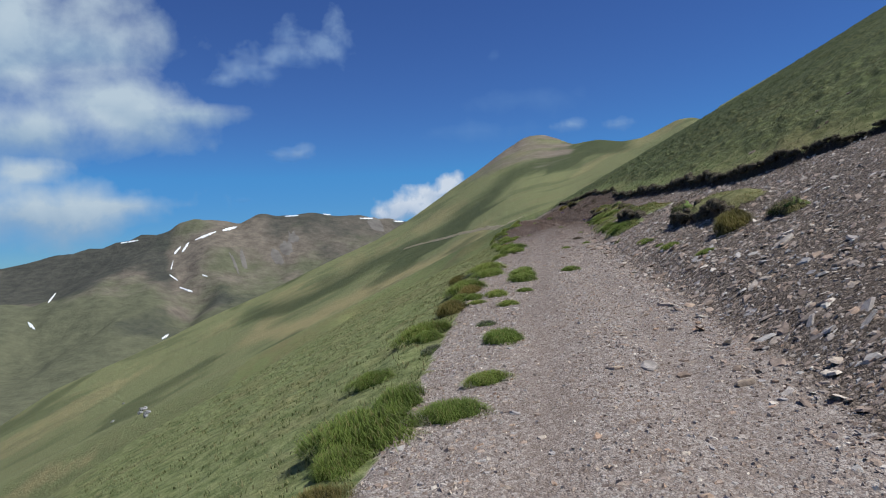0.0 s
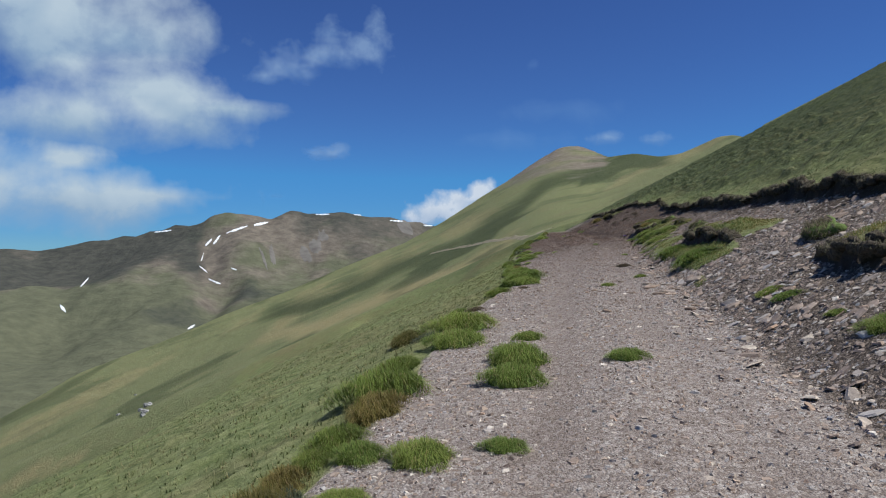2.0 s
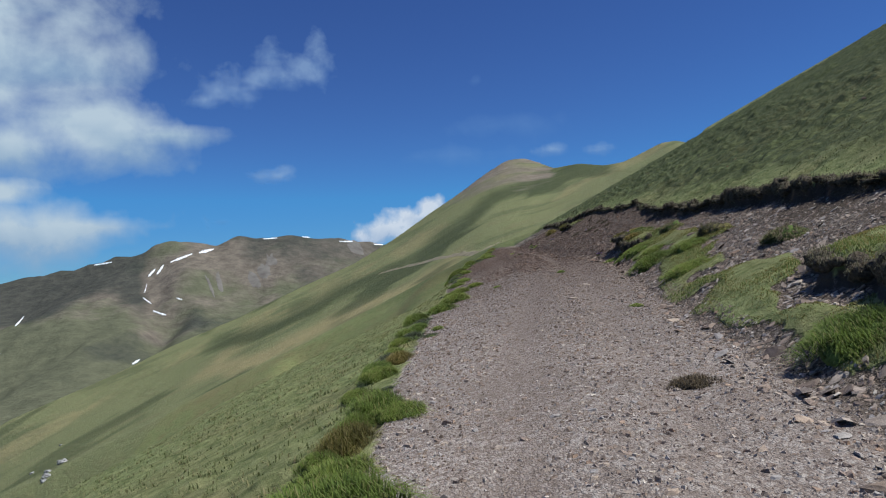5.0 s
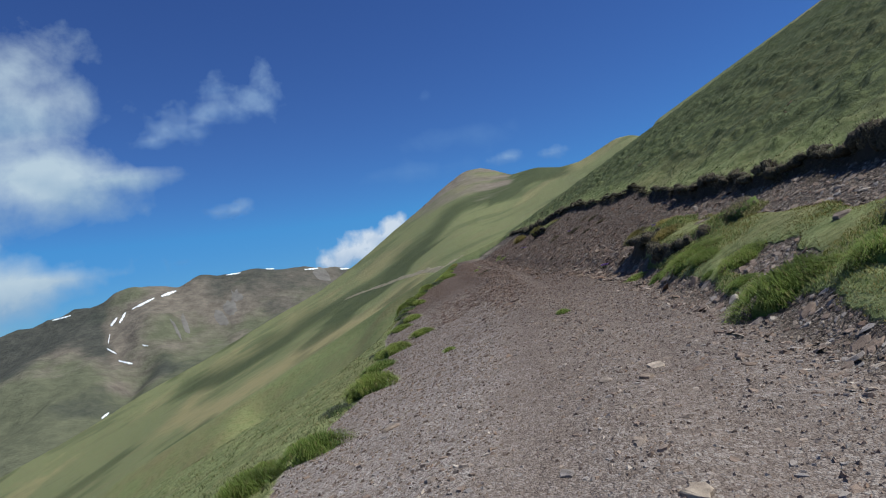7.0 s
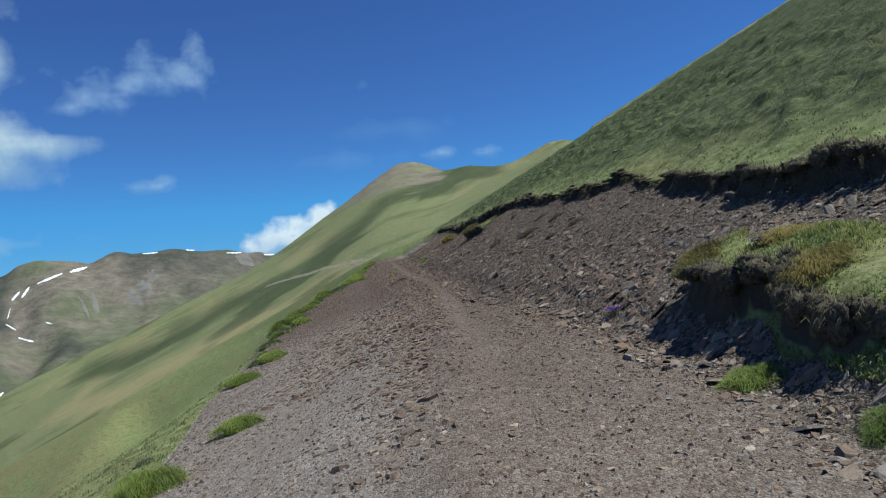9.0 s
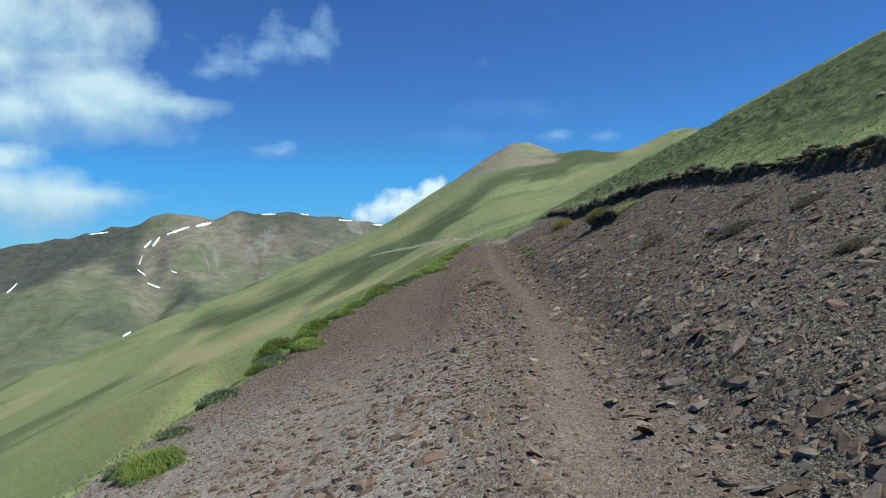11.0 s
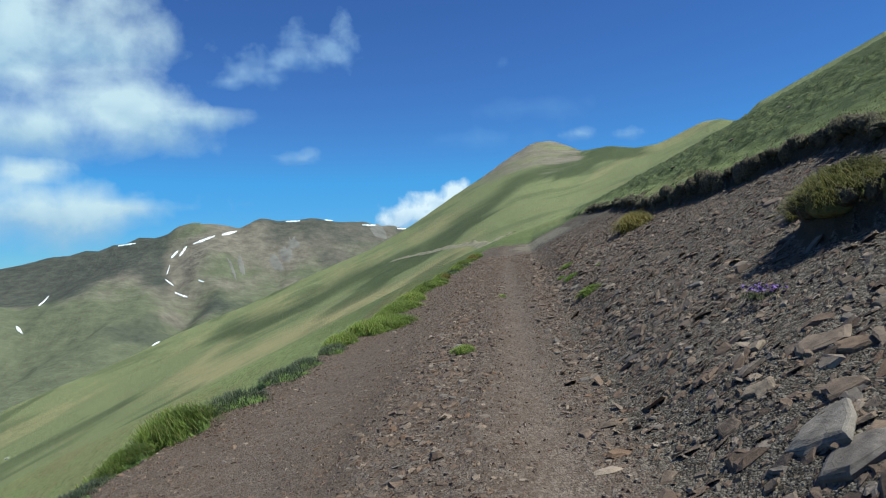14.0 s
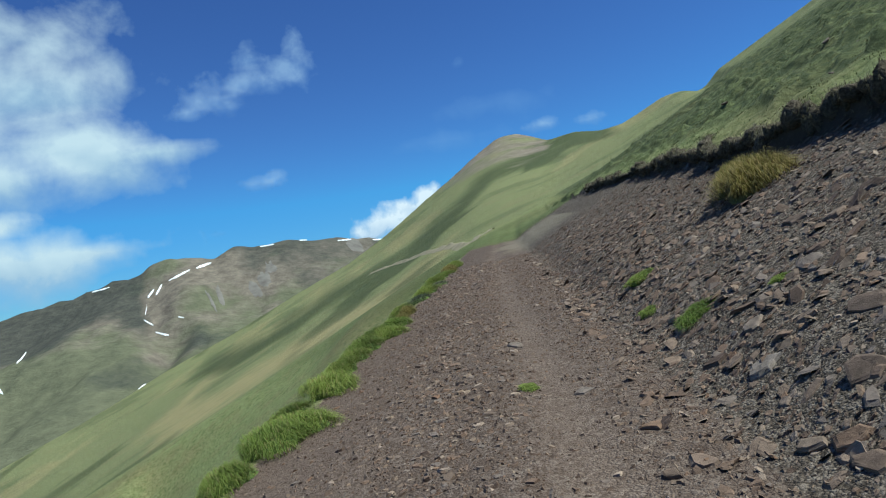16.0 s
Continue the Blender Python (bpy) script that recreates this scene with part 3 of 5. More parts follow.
def draped_patch(name, a, r, wide, long, turn, mat, height, label, category, seed, lift=1.5):
    """A ragged patch of snow or stone lying on a slope: its outline is a noisy oval."""
    rng = np.random.default_rng(seed)
    x0, y0 = r * math.sin(radians(a)), r * math.cos(radians(a))
    n, rings = 22, 3
    ang = np.linspace(0, 2 * np.pi, n, endpoint=False)
    edge = 1 + 0.8 * rng.standard_normal(n).cumsum() / 4
    edge = np.clip(edge - np.linspace(0, edge[-1] - edge[0], n), 0.3, 1.5)
    wide, long = wide * 0.8, long * 0.55
    verts = [(x0, y0)]
    for q in range(1, rings + 1):
        for k in range(n):
            u, v = math.cos(ang[k]) * edge[k] * wide / 2 * q / rings, math.sin(ang[k]) * edge[k] * long / 2 * q / rings
            verts.append((x0 + u * math.cos(turn) - v * math.sin(turn), y0 + u * math.sin(turn) + v * math.cos(turn)))
    v = np.array(verts)
    z = height(v[:, 0], v[:, 1]) + lift * (1 - 0.7 * (np.arange(len(v)) > n * (rings - 1)))
    faces = [(0, 1 + k, 1 + (k + 1) % n) for k in range(n)]
    for q in range(rings - 1):
        o = 1 + q * n
        faces += [(o + k, o + n + k, o + n + (k + 1) % n, o + (k + 1) % n) for k in range(n)]
    me = bpy.data.meshes.new(name)
    me.from_pydata([(*p, h) for p, h in zip(v, z)], [], faces)
    me.update()
    me.materials.append(mat)
    me.polygons.foreach_set("use_smooth", [True] * len(me.polygons))
    return tagged(new(name, me), label, category)


def far_ground(x, y):
    return mountain_height(np.degrees(np.arctan2(x, y)), np.hypot(x, y))[0]


def snow_streak(ends, wide, seed):
    """A streak of old snow down a gully, ragged along both sides; ends are bearings and rises, wide is in rise."""
    rng = np.random.default_rng(seed)
    n = 14
    t = np.linspace(0, 1, n)
    e = np.array(ends, float)
    knots = np.linspace(0, 1, len(e))
    a, el = np.interp(t, knots, e[:, 0]), np.interp(t, knots, e[:, 1])
    da, de = np.gradient(a) / 57.3, np.gradient(el)
    length = np.hypot(da, de) + 1e-9
    body = 0.55 * wide * np.sin(np.pi * (0.06 + 0.88 * t)) ** 0.6 * rng.uniform(0.45, 1.25, n)
    v = []
    for k in range(n):
        for q in (-1, 0, 1):
            ak, ek = a[k] - q * de[k] / length[k] * body[k] * 57.3 / 2, el[k] + q * da[k] / length[k] * body[k] / 2
            r = on_mountain(ak, ek) or on_mountain(ak, ek - 0.004) or 3000.0
            v.append((r * math.sin(radians(ak)), r * math.cos(radians(ak))))
    v = np.array(v)
    z = far_ground(v[:, 0], v[:, 1]) + np.tile([0.8, 3.0, 0.8], n)
    me = bpy.data.meshes.new("snow_patch")
    me.from_pydata([(*p, h) for p, h in zip(v, z)], [], [(3 * k + q, 3 * k + 3 + q, 3 * k + 4 + q, 3 * k + 1 + q) for k in range(n - 1) for q in (0, 1)])
    me.materials.append(SNOW)
    me.polygons.foreach_set("use_smooth", [True] * len(me.polygons))
    return tagged(new("snow_patch", me), "streak of old white snow in a mountain gully", "snow patch", group="snow patches on the mountains")


for n_, (ends_, wide_) in enumerate([(((-19.9, 0.0300), (-18.3, 0.0405)), 0.0050), (((-17.8, 0.0415), (-16.7, 0.0460)), 0.0070), (((-20.9, 0.0140), (-20.4, 0.0265)), 0.0060), (((-21.5, 0.0120), (-21.0, 0.0215)), 0.0060),
                                     (((-21.9, -0.0160), (-21.3, -0.0250)), 0.0030), (((-21.2, -0.0340), (-20.3, -0.0410)), 0.0050), (((-19.5, -0.0190), (-19.1, -0.0215)), 0.0030), (((-22.7, -0.1020), (-22.2, -0.0970)), 0.0050),
                                     (((-30.2, -0.0420), (-29.7, -0.0310)), 0.0040), (((-31.5, -0.0650), (-31.1, -0.0750)), 0.0060), (((-25.2, 0.0295), (-24.0, 0.0325)), 0.0030), (((-12.9, 0.0580), (-11.8, 0.0585)), 0.0035),
                                     (((-9.8, 0.0590), (-9.2, 0.0575)), 0.0025), (((-6.8, 0.0505), (-5.7, 0.0495)), 0.0030), (((-4.0, 0.0440), (-3.2, 0.0430)), 0.0035), (((-21.6, 0.0020), (-21.8, -0.0100)), 0.0018)]):
    snow_streak(ends_, wide_, n_)
for n_, (a, el, wide, long, turn) in enumerate([(-12.4, 0.0260, 85, 420, 0.3), (-17.0, -0.008, 26, 330, 0.5), (-16.4, 0.004, 24, 260, 0.4), (-12.9, 0.014, 50, 260, 0.3), (-5.5, 0.040, 60, 150, 0.2), (-13.6, 0.000, 40, 200, 0.4)]):
    r_ = on_mountain(a, el)
    if r_:
        tagged(draped_patch("scree_patch", a, r_, wide, long, turn, PALE_ROCK, far_ground, "pale grey scree on a bare mountainside", "scree", 40 + n_), group="pale scree on the mountains")


def path_line():
    """The track again where it crosses the slope ahead: a narrow ledge with a low bank of bare earth on its uphill side."""
    knots = np.array([(16.5, 118), (17.5, 138), (18.2, 165), (18.3, 205), (16.8, 256), (9, 340), (-6, 434), (-30, 540)], float)
    y = np.linspace(152, 540, 130)
    x = np.interp(y, knots[:, 1], knots[:, 0]) + 0.5 * fbm(y * 0.06, 0 * y, 3, 45)
    high = np.clip(0.55 + 2.2 * fbm(y * 0.09, 0 * y + 3, 3, 46), 0.12, 1.5) * (0.12 + y / 1500)
    rows = []
    for off, up in ((-1.6, 0.0), (-1.3, 0.15), (0.0, 0.18), (0.3, 0.2 + 0.9 * high), (0.7, 0.05 + high)):
        ground = land_height(x + off, y) + 0.45 * (y < 190)
        rows.append(np.stack([x + off, y, ground + up], -1))
    g = np.array(rows)
    ob = grid_mesh("distant_track", g[..., 0].T, g[..., 1].T, g[..., 2].T, PALE_TRACK)
    return tagged(ob, "thin pale track crossing the slope ahead", "track", kind="structure")


PALE_TRACK = plain_material("pale_track", (0.17, 0.145, 0.085), (0.40, 0.33, 0.22), 0.35, 0.95)
path_line()

# ---- clouds: flat sheets of vapour far behind the mountains ----


def cloud_material(name, scale, cover, soft, white, grey, seed):
    m = bpy.data.materials.new(name)
    m.use_nodes = True
    n, l = m.node_tree.nodes, m.node_tree.links
    n.remove(n["Principled BSDF"])
    uv = n.new("ShaderNodeUVMap").outputs["UV"]
    mp = n.new("ShaderNodeMapping")
    mp.inputs["Location"].default_value = (seed * 3.7, seed * 1.9, 0)
    l.new(uv, mp.inputs["Vector"])
    t = n.new("ShaderNodeTexNoise")
    t.inputs["Scale"].default_value, t.inputs["Detail"].default_value, t.inputs["Roughness"].default_value, t.inputs["Distortion"].default_value = scale, 8, 0.54, 0.15
    l.new(mp.outputs["Vector"], t.inputs["Vector"])
    body = attr(n, "body")
    dens = maths(n, l, "ADD", body, maths(n, l, "MULTIPLY", maths(n, l, "SUBTRACT", t.outputs["Fac"], 0.5), 1.25))
    alpha = ramp(n, l, dens, (cover, (0, 0, 0)), (0.99, ((0.99 - cover) / soft,) * 3 if cover + soft > 0.99 else (1, 1, 1))) if cover + soft > 0.99 else ramp(n, l, dens, (cover, (0, 0, 0)), (cover + soft, (1, 1, 1)))
    shade = ramp(n, l, maths(n, l, "ADD", attr(n, "top"), maths(n, l, "MULTIPLY", maths(n, l, "SUBTRACT", t.outputs["Fac"], 0.5), 1.2)), (0.2, grey), (0.75, white))
    em = n.new("ShaderNodeEmission")
    l.new(shade, em.inputs["Color"])
    tr = n.new("ShaderNodeBsdfTransparent")
    mx = n.new("ShaderNodeMixShader")
    l.new(alpha, mx.inputs["Fac"])
    l.new(tr.outputs[0], mx.inputs[1])
    l.new(em.outputs[0], mx.inputs[2])
    l.new(mx.outputs[0], n["Material Output"].inputs["Surface"])
    return m


def cloud(blobs, mat, label, away=4600, pad=2.3):
    """A sheet on a sphere round the start; blobs are ovals (bearing, rise, half width, half height) that make up its body."""
    bl = np.array(blobs, float)
    a0, a1 = (bl[:, 0] - bl[:, 2] * pad).min(), (bl[:, 0] + bl[:, 2] * pad).max()
    e0, e1 = (bl[:, 1] - bl[:, 3] * pad).min(), (bl[:, 1] + bl[:, 3] * pad).max()
    na, ne = int(np.clip((a1 - a0) / 0.35, 12, 120)), int(np.clip((e1 - e0) / 0.007, 10, 90))
    a, e = np.meshgrid(np.linspace(a0, a1, na), np.linspace(e0, e1, ne), indexing="ij")
    body, top = np.full(a.shape, -1.0), np.zeros(a.shape)
    for ba, be, ra, re in bl:
        q = 1 - np.hypot((a - ba) / ra, (e - be) / re)
        body = np.maximum(body, q)
        top = np.maximum(top, np.clip(0.5 + 0.55 * (e - be) / re, 0, 1) * np.clip((q + 0.7) / 0.7, 0, 1))
    away = away - 25 * len([o for o in scene.objects if o.name.startswith("backdrop_cloud")])
    rr = away / np.sqrt(1 + e ** 2)
    ob = grid_mesh("backdrop_cloud", rr * np.sin(np.radians(a)), rr * np.cos(np.radians(a)), rr * e + 1.5, mat, (("body", body * 0.5 + 0.5), ("top", top)))
    uv = ob.data.uv_layers.new(name="UVMap")
    idx = np.zeros(len(ob.data.loops), np.int32)
    ob.data.loops.foreach_get("vertex_index", idx)
    uv.data.foreach_set("uv", np.stack([a.ravel()[idx] * 0.1, e.ravel()[idx] * 5.7], -1).astype(np.float32).ravel())
    return tagged(ob, label, "cloud", kind="structure")


W_, G_ = (0.46, 0.52, 0.56), (0.28, 0.37, 0.47)
CUMULUS = cloud_material("cumulus", 1.7, 0.34, 0.50, W_, G_, 1)
WISP = cloud_material("wisp", 5.2, 0.43, 1.05, (0.30, 0.40, 0.54), (0.18, 0.28, 0.46), 2)
BRIGHT = cloud_material("bright_cloud", 4.2, 0.42, 0.34, (0.58, 0.60, 0.64), (0.36, 0.43, 0.54), 3)
THIN = cloud_material("thin_cloud", 2.6, 0.48, 2.6, (0.20, 0.32, 0.52), (0.16, 0.28, 0.48), 4)

cloud([(-31.5, 0.320, 8.5, 0.095), (-27.5, 0.290, 5.0, 0.055), (-25.0, 0.208, 6.0, 0.046), (-19.8, 0.205, 3.8, 0.018), (-31, 0.175, 5.5, 0.036), (-41, 0.36, 9, 0.14), (-34, 0.44, 5, 0.025)], CUMULUS, "large bright cumulus cloud with ragged edges")
cloud([(-30.5, 0.070, 8.5, 0.036), (-25.5, 0.078, 4.5, 0.016), (-38, 0.09, 8, 0.05), (-31, 0.125, 2.4, 0.016)], CUMULUS, "low white bank of cloud over the mountains")
cloud([(-12.4, 0.288, 4.2, 0.020), (-8.8, 0.305, 2.4, 0.026), (-15.2, 0.266, 2.6, 0.018), (-11.8, 0.322, 1.6, 0.020), (-8.2, 0.330, 1.1, 0.022), (-17.0, 0.252, 1.8, 0.010)], WISP, "thin torn wisp of cloud")
cloud([(-11.9, 0.146, 1.6, 0.011), (-10.9, 0.156, 0.8, 0.010)], WISP, "small faint puff of cloud")
cloud([(-3.2, 0.062, 2.2, 0.022), (-0.9, 0.078, 2.0, 0.020), (0.9, 0.090, 1.6, 0.016)], BRIGHT, "brilliant white cloud behind the mountain ridge")
cloud([(3.6, 0.168, 5.0, 0.016), (7.5, 0.21, 4.5, 0.02)], THIN, "very thin veil of cloud")
cloud([(14.9, 0.164, 1.7, 0.009), (11.0, 0.168, 1.6, 0.009)], WISP, "small pale puffs of cloud above the ridge")
cloud([(5.1, 0.277, 0.7, 0.010), (-16.2, 0.083, 0.8, 0.006)], THIN, "tiny faint shreds of cloud")

# ---- loose stone ----


def stone_material(name, per_island):
    """Broken shale: warm grey, tan, slate blue and rust pieces with a fine grain."""
    m, n, l, b = material(name)
    t = n.new("ShaderNodeNewGeometry").outputs["Random Per Island"] if per_island else n.new("ShaderNodeObjectInfo").outputs["Random"]
    p = n.new("ShaderNodeTexCoord").outputs["Object"]
    hue_ = ramp(n, l, t, (0.0, (0.150, 0.122, 0.105)), (0.16, (0.190, 0.156, 0.134)), (0.34, (0.250, 0.204, 0.172)), (0.48, (0.200, 0.178, 0.164)),
                (0.60, (0.300, 0.264, 0.228)), (0.72, (0.235, 0.232, 0.240)), (0.80, (0.290, 0.285, 0.280)), (0.87, (0.250, 0.180, 0.132)), (0.93, (0.330, 0.300, 0.262)), (0.99, (0.46, 0.44, 0.41)))
    f = noise_node(n, l, p, 14, 7, 0.65)
    c = mix(n, l, 1.0, hue_, ramp(n, l, f, (0.3, (1.05, 0.96, 0.87)), (0.7, (1.85, 1.71, 1.56))), "MULTIPLY")
    if not per_island:
        c = mix(n, l, 1.0, c, ramp(n, l, noise_node(n, l, p, 5.0, 6, 0.7), (0.32, (0.56, 0.53, 0.50)), (0.55, (0.88, 0.85, 0.81)), (0.72, (1.15, 1.10, 1.03))), "MULTIPLY")
    sep = n.new("ShaderNodeSeparateXYZ")
    l.new(position(n), sep.inputs[0])
    # stone darkens along y: cloud shade over the later stretch, painted in
    late_shade = maths(n, l, "MULTIPLY", maths(n, l, "SUBTRACT", sep.outputs["Y"], 18.0), 1 / 34.0)
    c = mix(n, l, ramp(n, l, late_shade, (0.0, (0, 0, 0)), (1.0, (1, 1, 1))), c, mix(n, l, 1.0, c, (0.405, 0.340, 0.300) if per_island else (0.52, 0.48, 0.46), "MULTIPLY"))
    l.new(c, b.inputs["Base Color"])
    b.inputs["Roughness"].default_value = 0.82
    b.inputs["Specular IOR Level"].default_value = 0.3
    bump(n, l, b, noise_node(n, l, p, 30, 6, 0.7), 0.7, 0.012)
    return m


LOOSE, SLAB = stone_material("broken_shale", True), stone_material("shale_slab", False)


def shard_field(name, sv, dv, size, tilt, label, category, seed, sides=5, sink=0.25, flat=(0.10, 0.28), stretch=1.95, pile=0.0):
    """Many flat shards lying on the ground, each an angular prism with a chamfered top, in one mesh."""
    rng = np.random.default_rng(seed)
    n = len(sv)
    z = near_height(sv, dv)
    x, y = dv + xc(sv), sv
    eps = 0.12
    gx = (near_height(sv, dv + eps) - near_height(sv, dv - eps)) / (2 * eps)
    gy = (near_height(sv + eps, dv) - near_height(sv - eps, dv)) / (2 * eps)
    gx, gy = np.clip(gx, -0.9, 0.9), np.clip(gy, -0.9, 0.9)
    ang = np.arange(sides) * 2 * np.pi / sides + rng.uniform(-0.4, 0.4, (n, sides))
    rad = rng.uniform(0.62, 1.1, (n, sides)) * size[:, None] / 2
    long, turn = rng.uniform(1.0, stretch, n)[:, None], rng.uniform(0, 2 * np.pi, n)
    u, v = np.cos(ang) * rad * long, np.sin(ang) * rad / long ** 0.5
    thick = size * rng.uniform(*flat, n)
    tx, ty = rng.normal(0, tilt, n), rng.normal(0, tilt, n)
    cosr, sinr = np.cos(turn)[:, None], np.sin(turn)[:, None]
    z = z + pile * size * rng.uniform(0, 1, n) ** 2
    parts = []
    for level, shrink in ((-0.5, 1.0), (0.5, rng.uniform(0.55, 0.9, (n, sides)))):
        uu, vv = u * shrink, v * shrink
        px, py = uu * cosr - vv * sinr, uu * sinr + vv * cosr
        pz = px * (gx + tx)[:, None] + py * (gy + ty)[:, None] + (level + 0.5 - sink) * thick[:, None]
        if level > 0:
            px, py = px + rng.normal(0, 0.06, (n, 1)) * size[:, None], py + rng.normal(0, 0.06, (n, 1)) * size[:, None]
            pz = pz + rng.normal(0, 0.22, (n, sides)) * thick[:, None]
        parts.append(np.stack([px + x[:, None], py + y[:, None], pz + z[:, None]], -1))
    co = np.concatenate(parts, 1).reshape(-1, 3)
    base = (np.arange(n) * 2 * sides)[:, None]
    k = np.arange(sides)
    top = base + sides + k[None]
    quads = np.stack([k, (k + 1) % sides, sides + (k + 1) % sides, sides + k], -1).reshape(-1)[None] + base
    me = bpy.data.meshes.new(name)
    me.vertices.add(len(co))
    me.vertices.foreach_set("co", co.astype(np.float32).ravel())
    loops = np.concatenate([top, quads], 1)
    starts = np.concatenate([[0], sides + 4 * np.arange(sides)])[None] + (np.arange(n) * loops.shape[1])[:, None]
    me.loops.add(loops.size)
    me.loops.foreach_set("vertex_index", loops.astype(np.int32).ravel())
    me.polygons.add(starts.size)
    me.polygons.foreach_set("loop_start", starts.astype(np.int32).ravel())
    me.polygons.foreach_set("use_smooth", np.zeros(starts.size, bool))
    me.update(calc_edges=True)
    me.materials.append(LOOSE)
    return tagged(new(name, me), label, category, kind="stuff")


def chip_field(name, sv, dv, size, tilt, label, category, seed, height=(0.2, 0.45)):
    """Many small angular stones, each a broken wedge with two large and two small facets, in one mesh."""
    rng = np.random.default_rng(seed)
    n = len(sv)
    eps = 0.12
    z = near_height(sv, dv)
    gx = np.clip((near_height(sv, dv + eps) - near_height(sv, dv - eps)) / (2 * eps), -0.9, 0.9)[:, None] + rng.normal(0, tilt, (n, 1))
    gy = rng.normal(0, tilt, (n, 1))
    turn = rng.uniform(0, 2 * np.pi, n)[:, None]
    ang = np.array([-0.75, 0.75, 2.4, 3.9]) + rng.uniform(-0.4, 0.4, (n, 4))
    rad = rng.uniform(0.6, 1.1, (n, 4)) * size[:, None] / 2
    long = rng.uniform(1.0, 1.5, n)[:, None]
    u = np.concatenate([np.cos(ang) * rad * long, size[:, None] * rng.uniform(0.05, 0.32, (n, 1)) * long, -size[:, None] * rng.uniform(0.05, 0.32, (n, 1)) * long], 1)
    v = np.concatenate([np.sin(ang) * rad / long ** 0.5, size[:, None] * rng.uniform(-0.25, 0.25, (n, 2))], 1)
    tall = size[:, None] * rng.uniform(*height, (n, 2))
    px, py = u * np.cos(turn) - v * np.sin(turn), u * np.sin(turn) + v * np.cos(turn)
    pz = px * gx + py * gy + np.concatenate([np.tile(-0.12 * size[:, None], (1, 4)), tall - 0.05 * size[:, None]], 1)
    co = np.stack([px + (dv + xc(sv))[:, None], py + sv[:, None], pz + z[:, None]], -1).reshape(-1, 3)
    loops = np.array([0, 1, 4, 1, 2, 5, 4, 2, 3, 5, 3, 0, 4, 5])[None] + (np.arange(n) * 6)[:, None]
    starts = np.array([0, 3, 7, 10])[None] + (np.arange(n) * 14)[:, None]
    me = bpy.data.meshes.new(name)
    me.vertices.add(len(co))
    me.vertices.foreach_set("co", co.astype(np.float32).ravel())
    me.loops.add(loops.size)
    me.loops.foreach_set("vertex_index", loops.astype(np.int32).ravel())
    me.polygons.add(starts.size)
    me.polygons.foreach_set("loop_start", starts.astype(np.int32).ravel())
    me.polygons.foreach_set("use_smooth", np.zeros(starts.size, bool))
    me.update(calc_edges=True)
    me.materials.append(LOOSE)
    return tagged(new(name, me), label, category, kind="stuff")


def scatter(seed, count, s0, s1, low, high):
    rng = np.random.default_rng(seed)
    sv = rng.uniform(s0, s1, count)
    return sv, low(sv) + (high(sv) - low(sv)) * rng.uniform(0, 1, count), rng


def bank_grass(sv, dv):
    """True where the grassy shelves of the cut bank are."""
    _, top, riser = terrace(sv, dv)
    return (shelf_mask(sv, dv) > 0.45) | (top > 0.4) | (riser > 0.5)


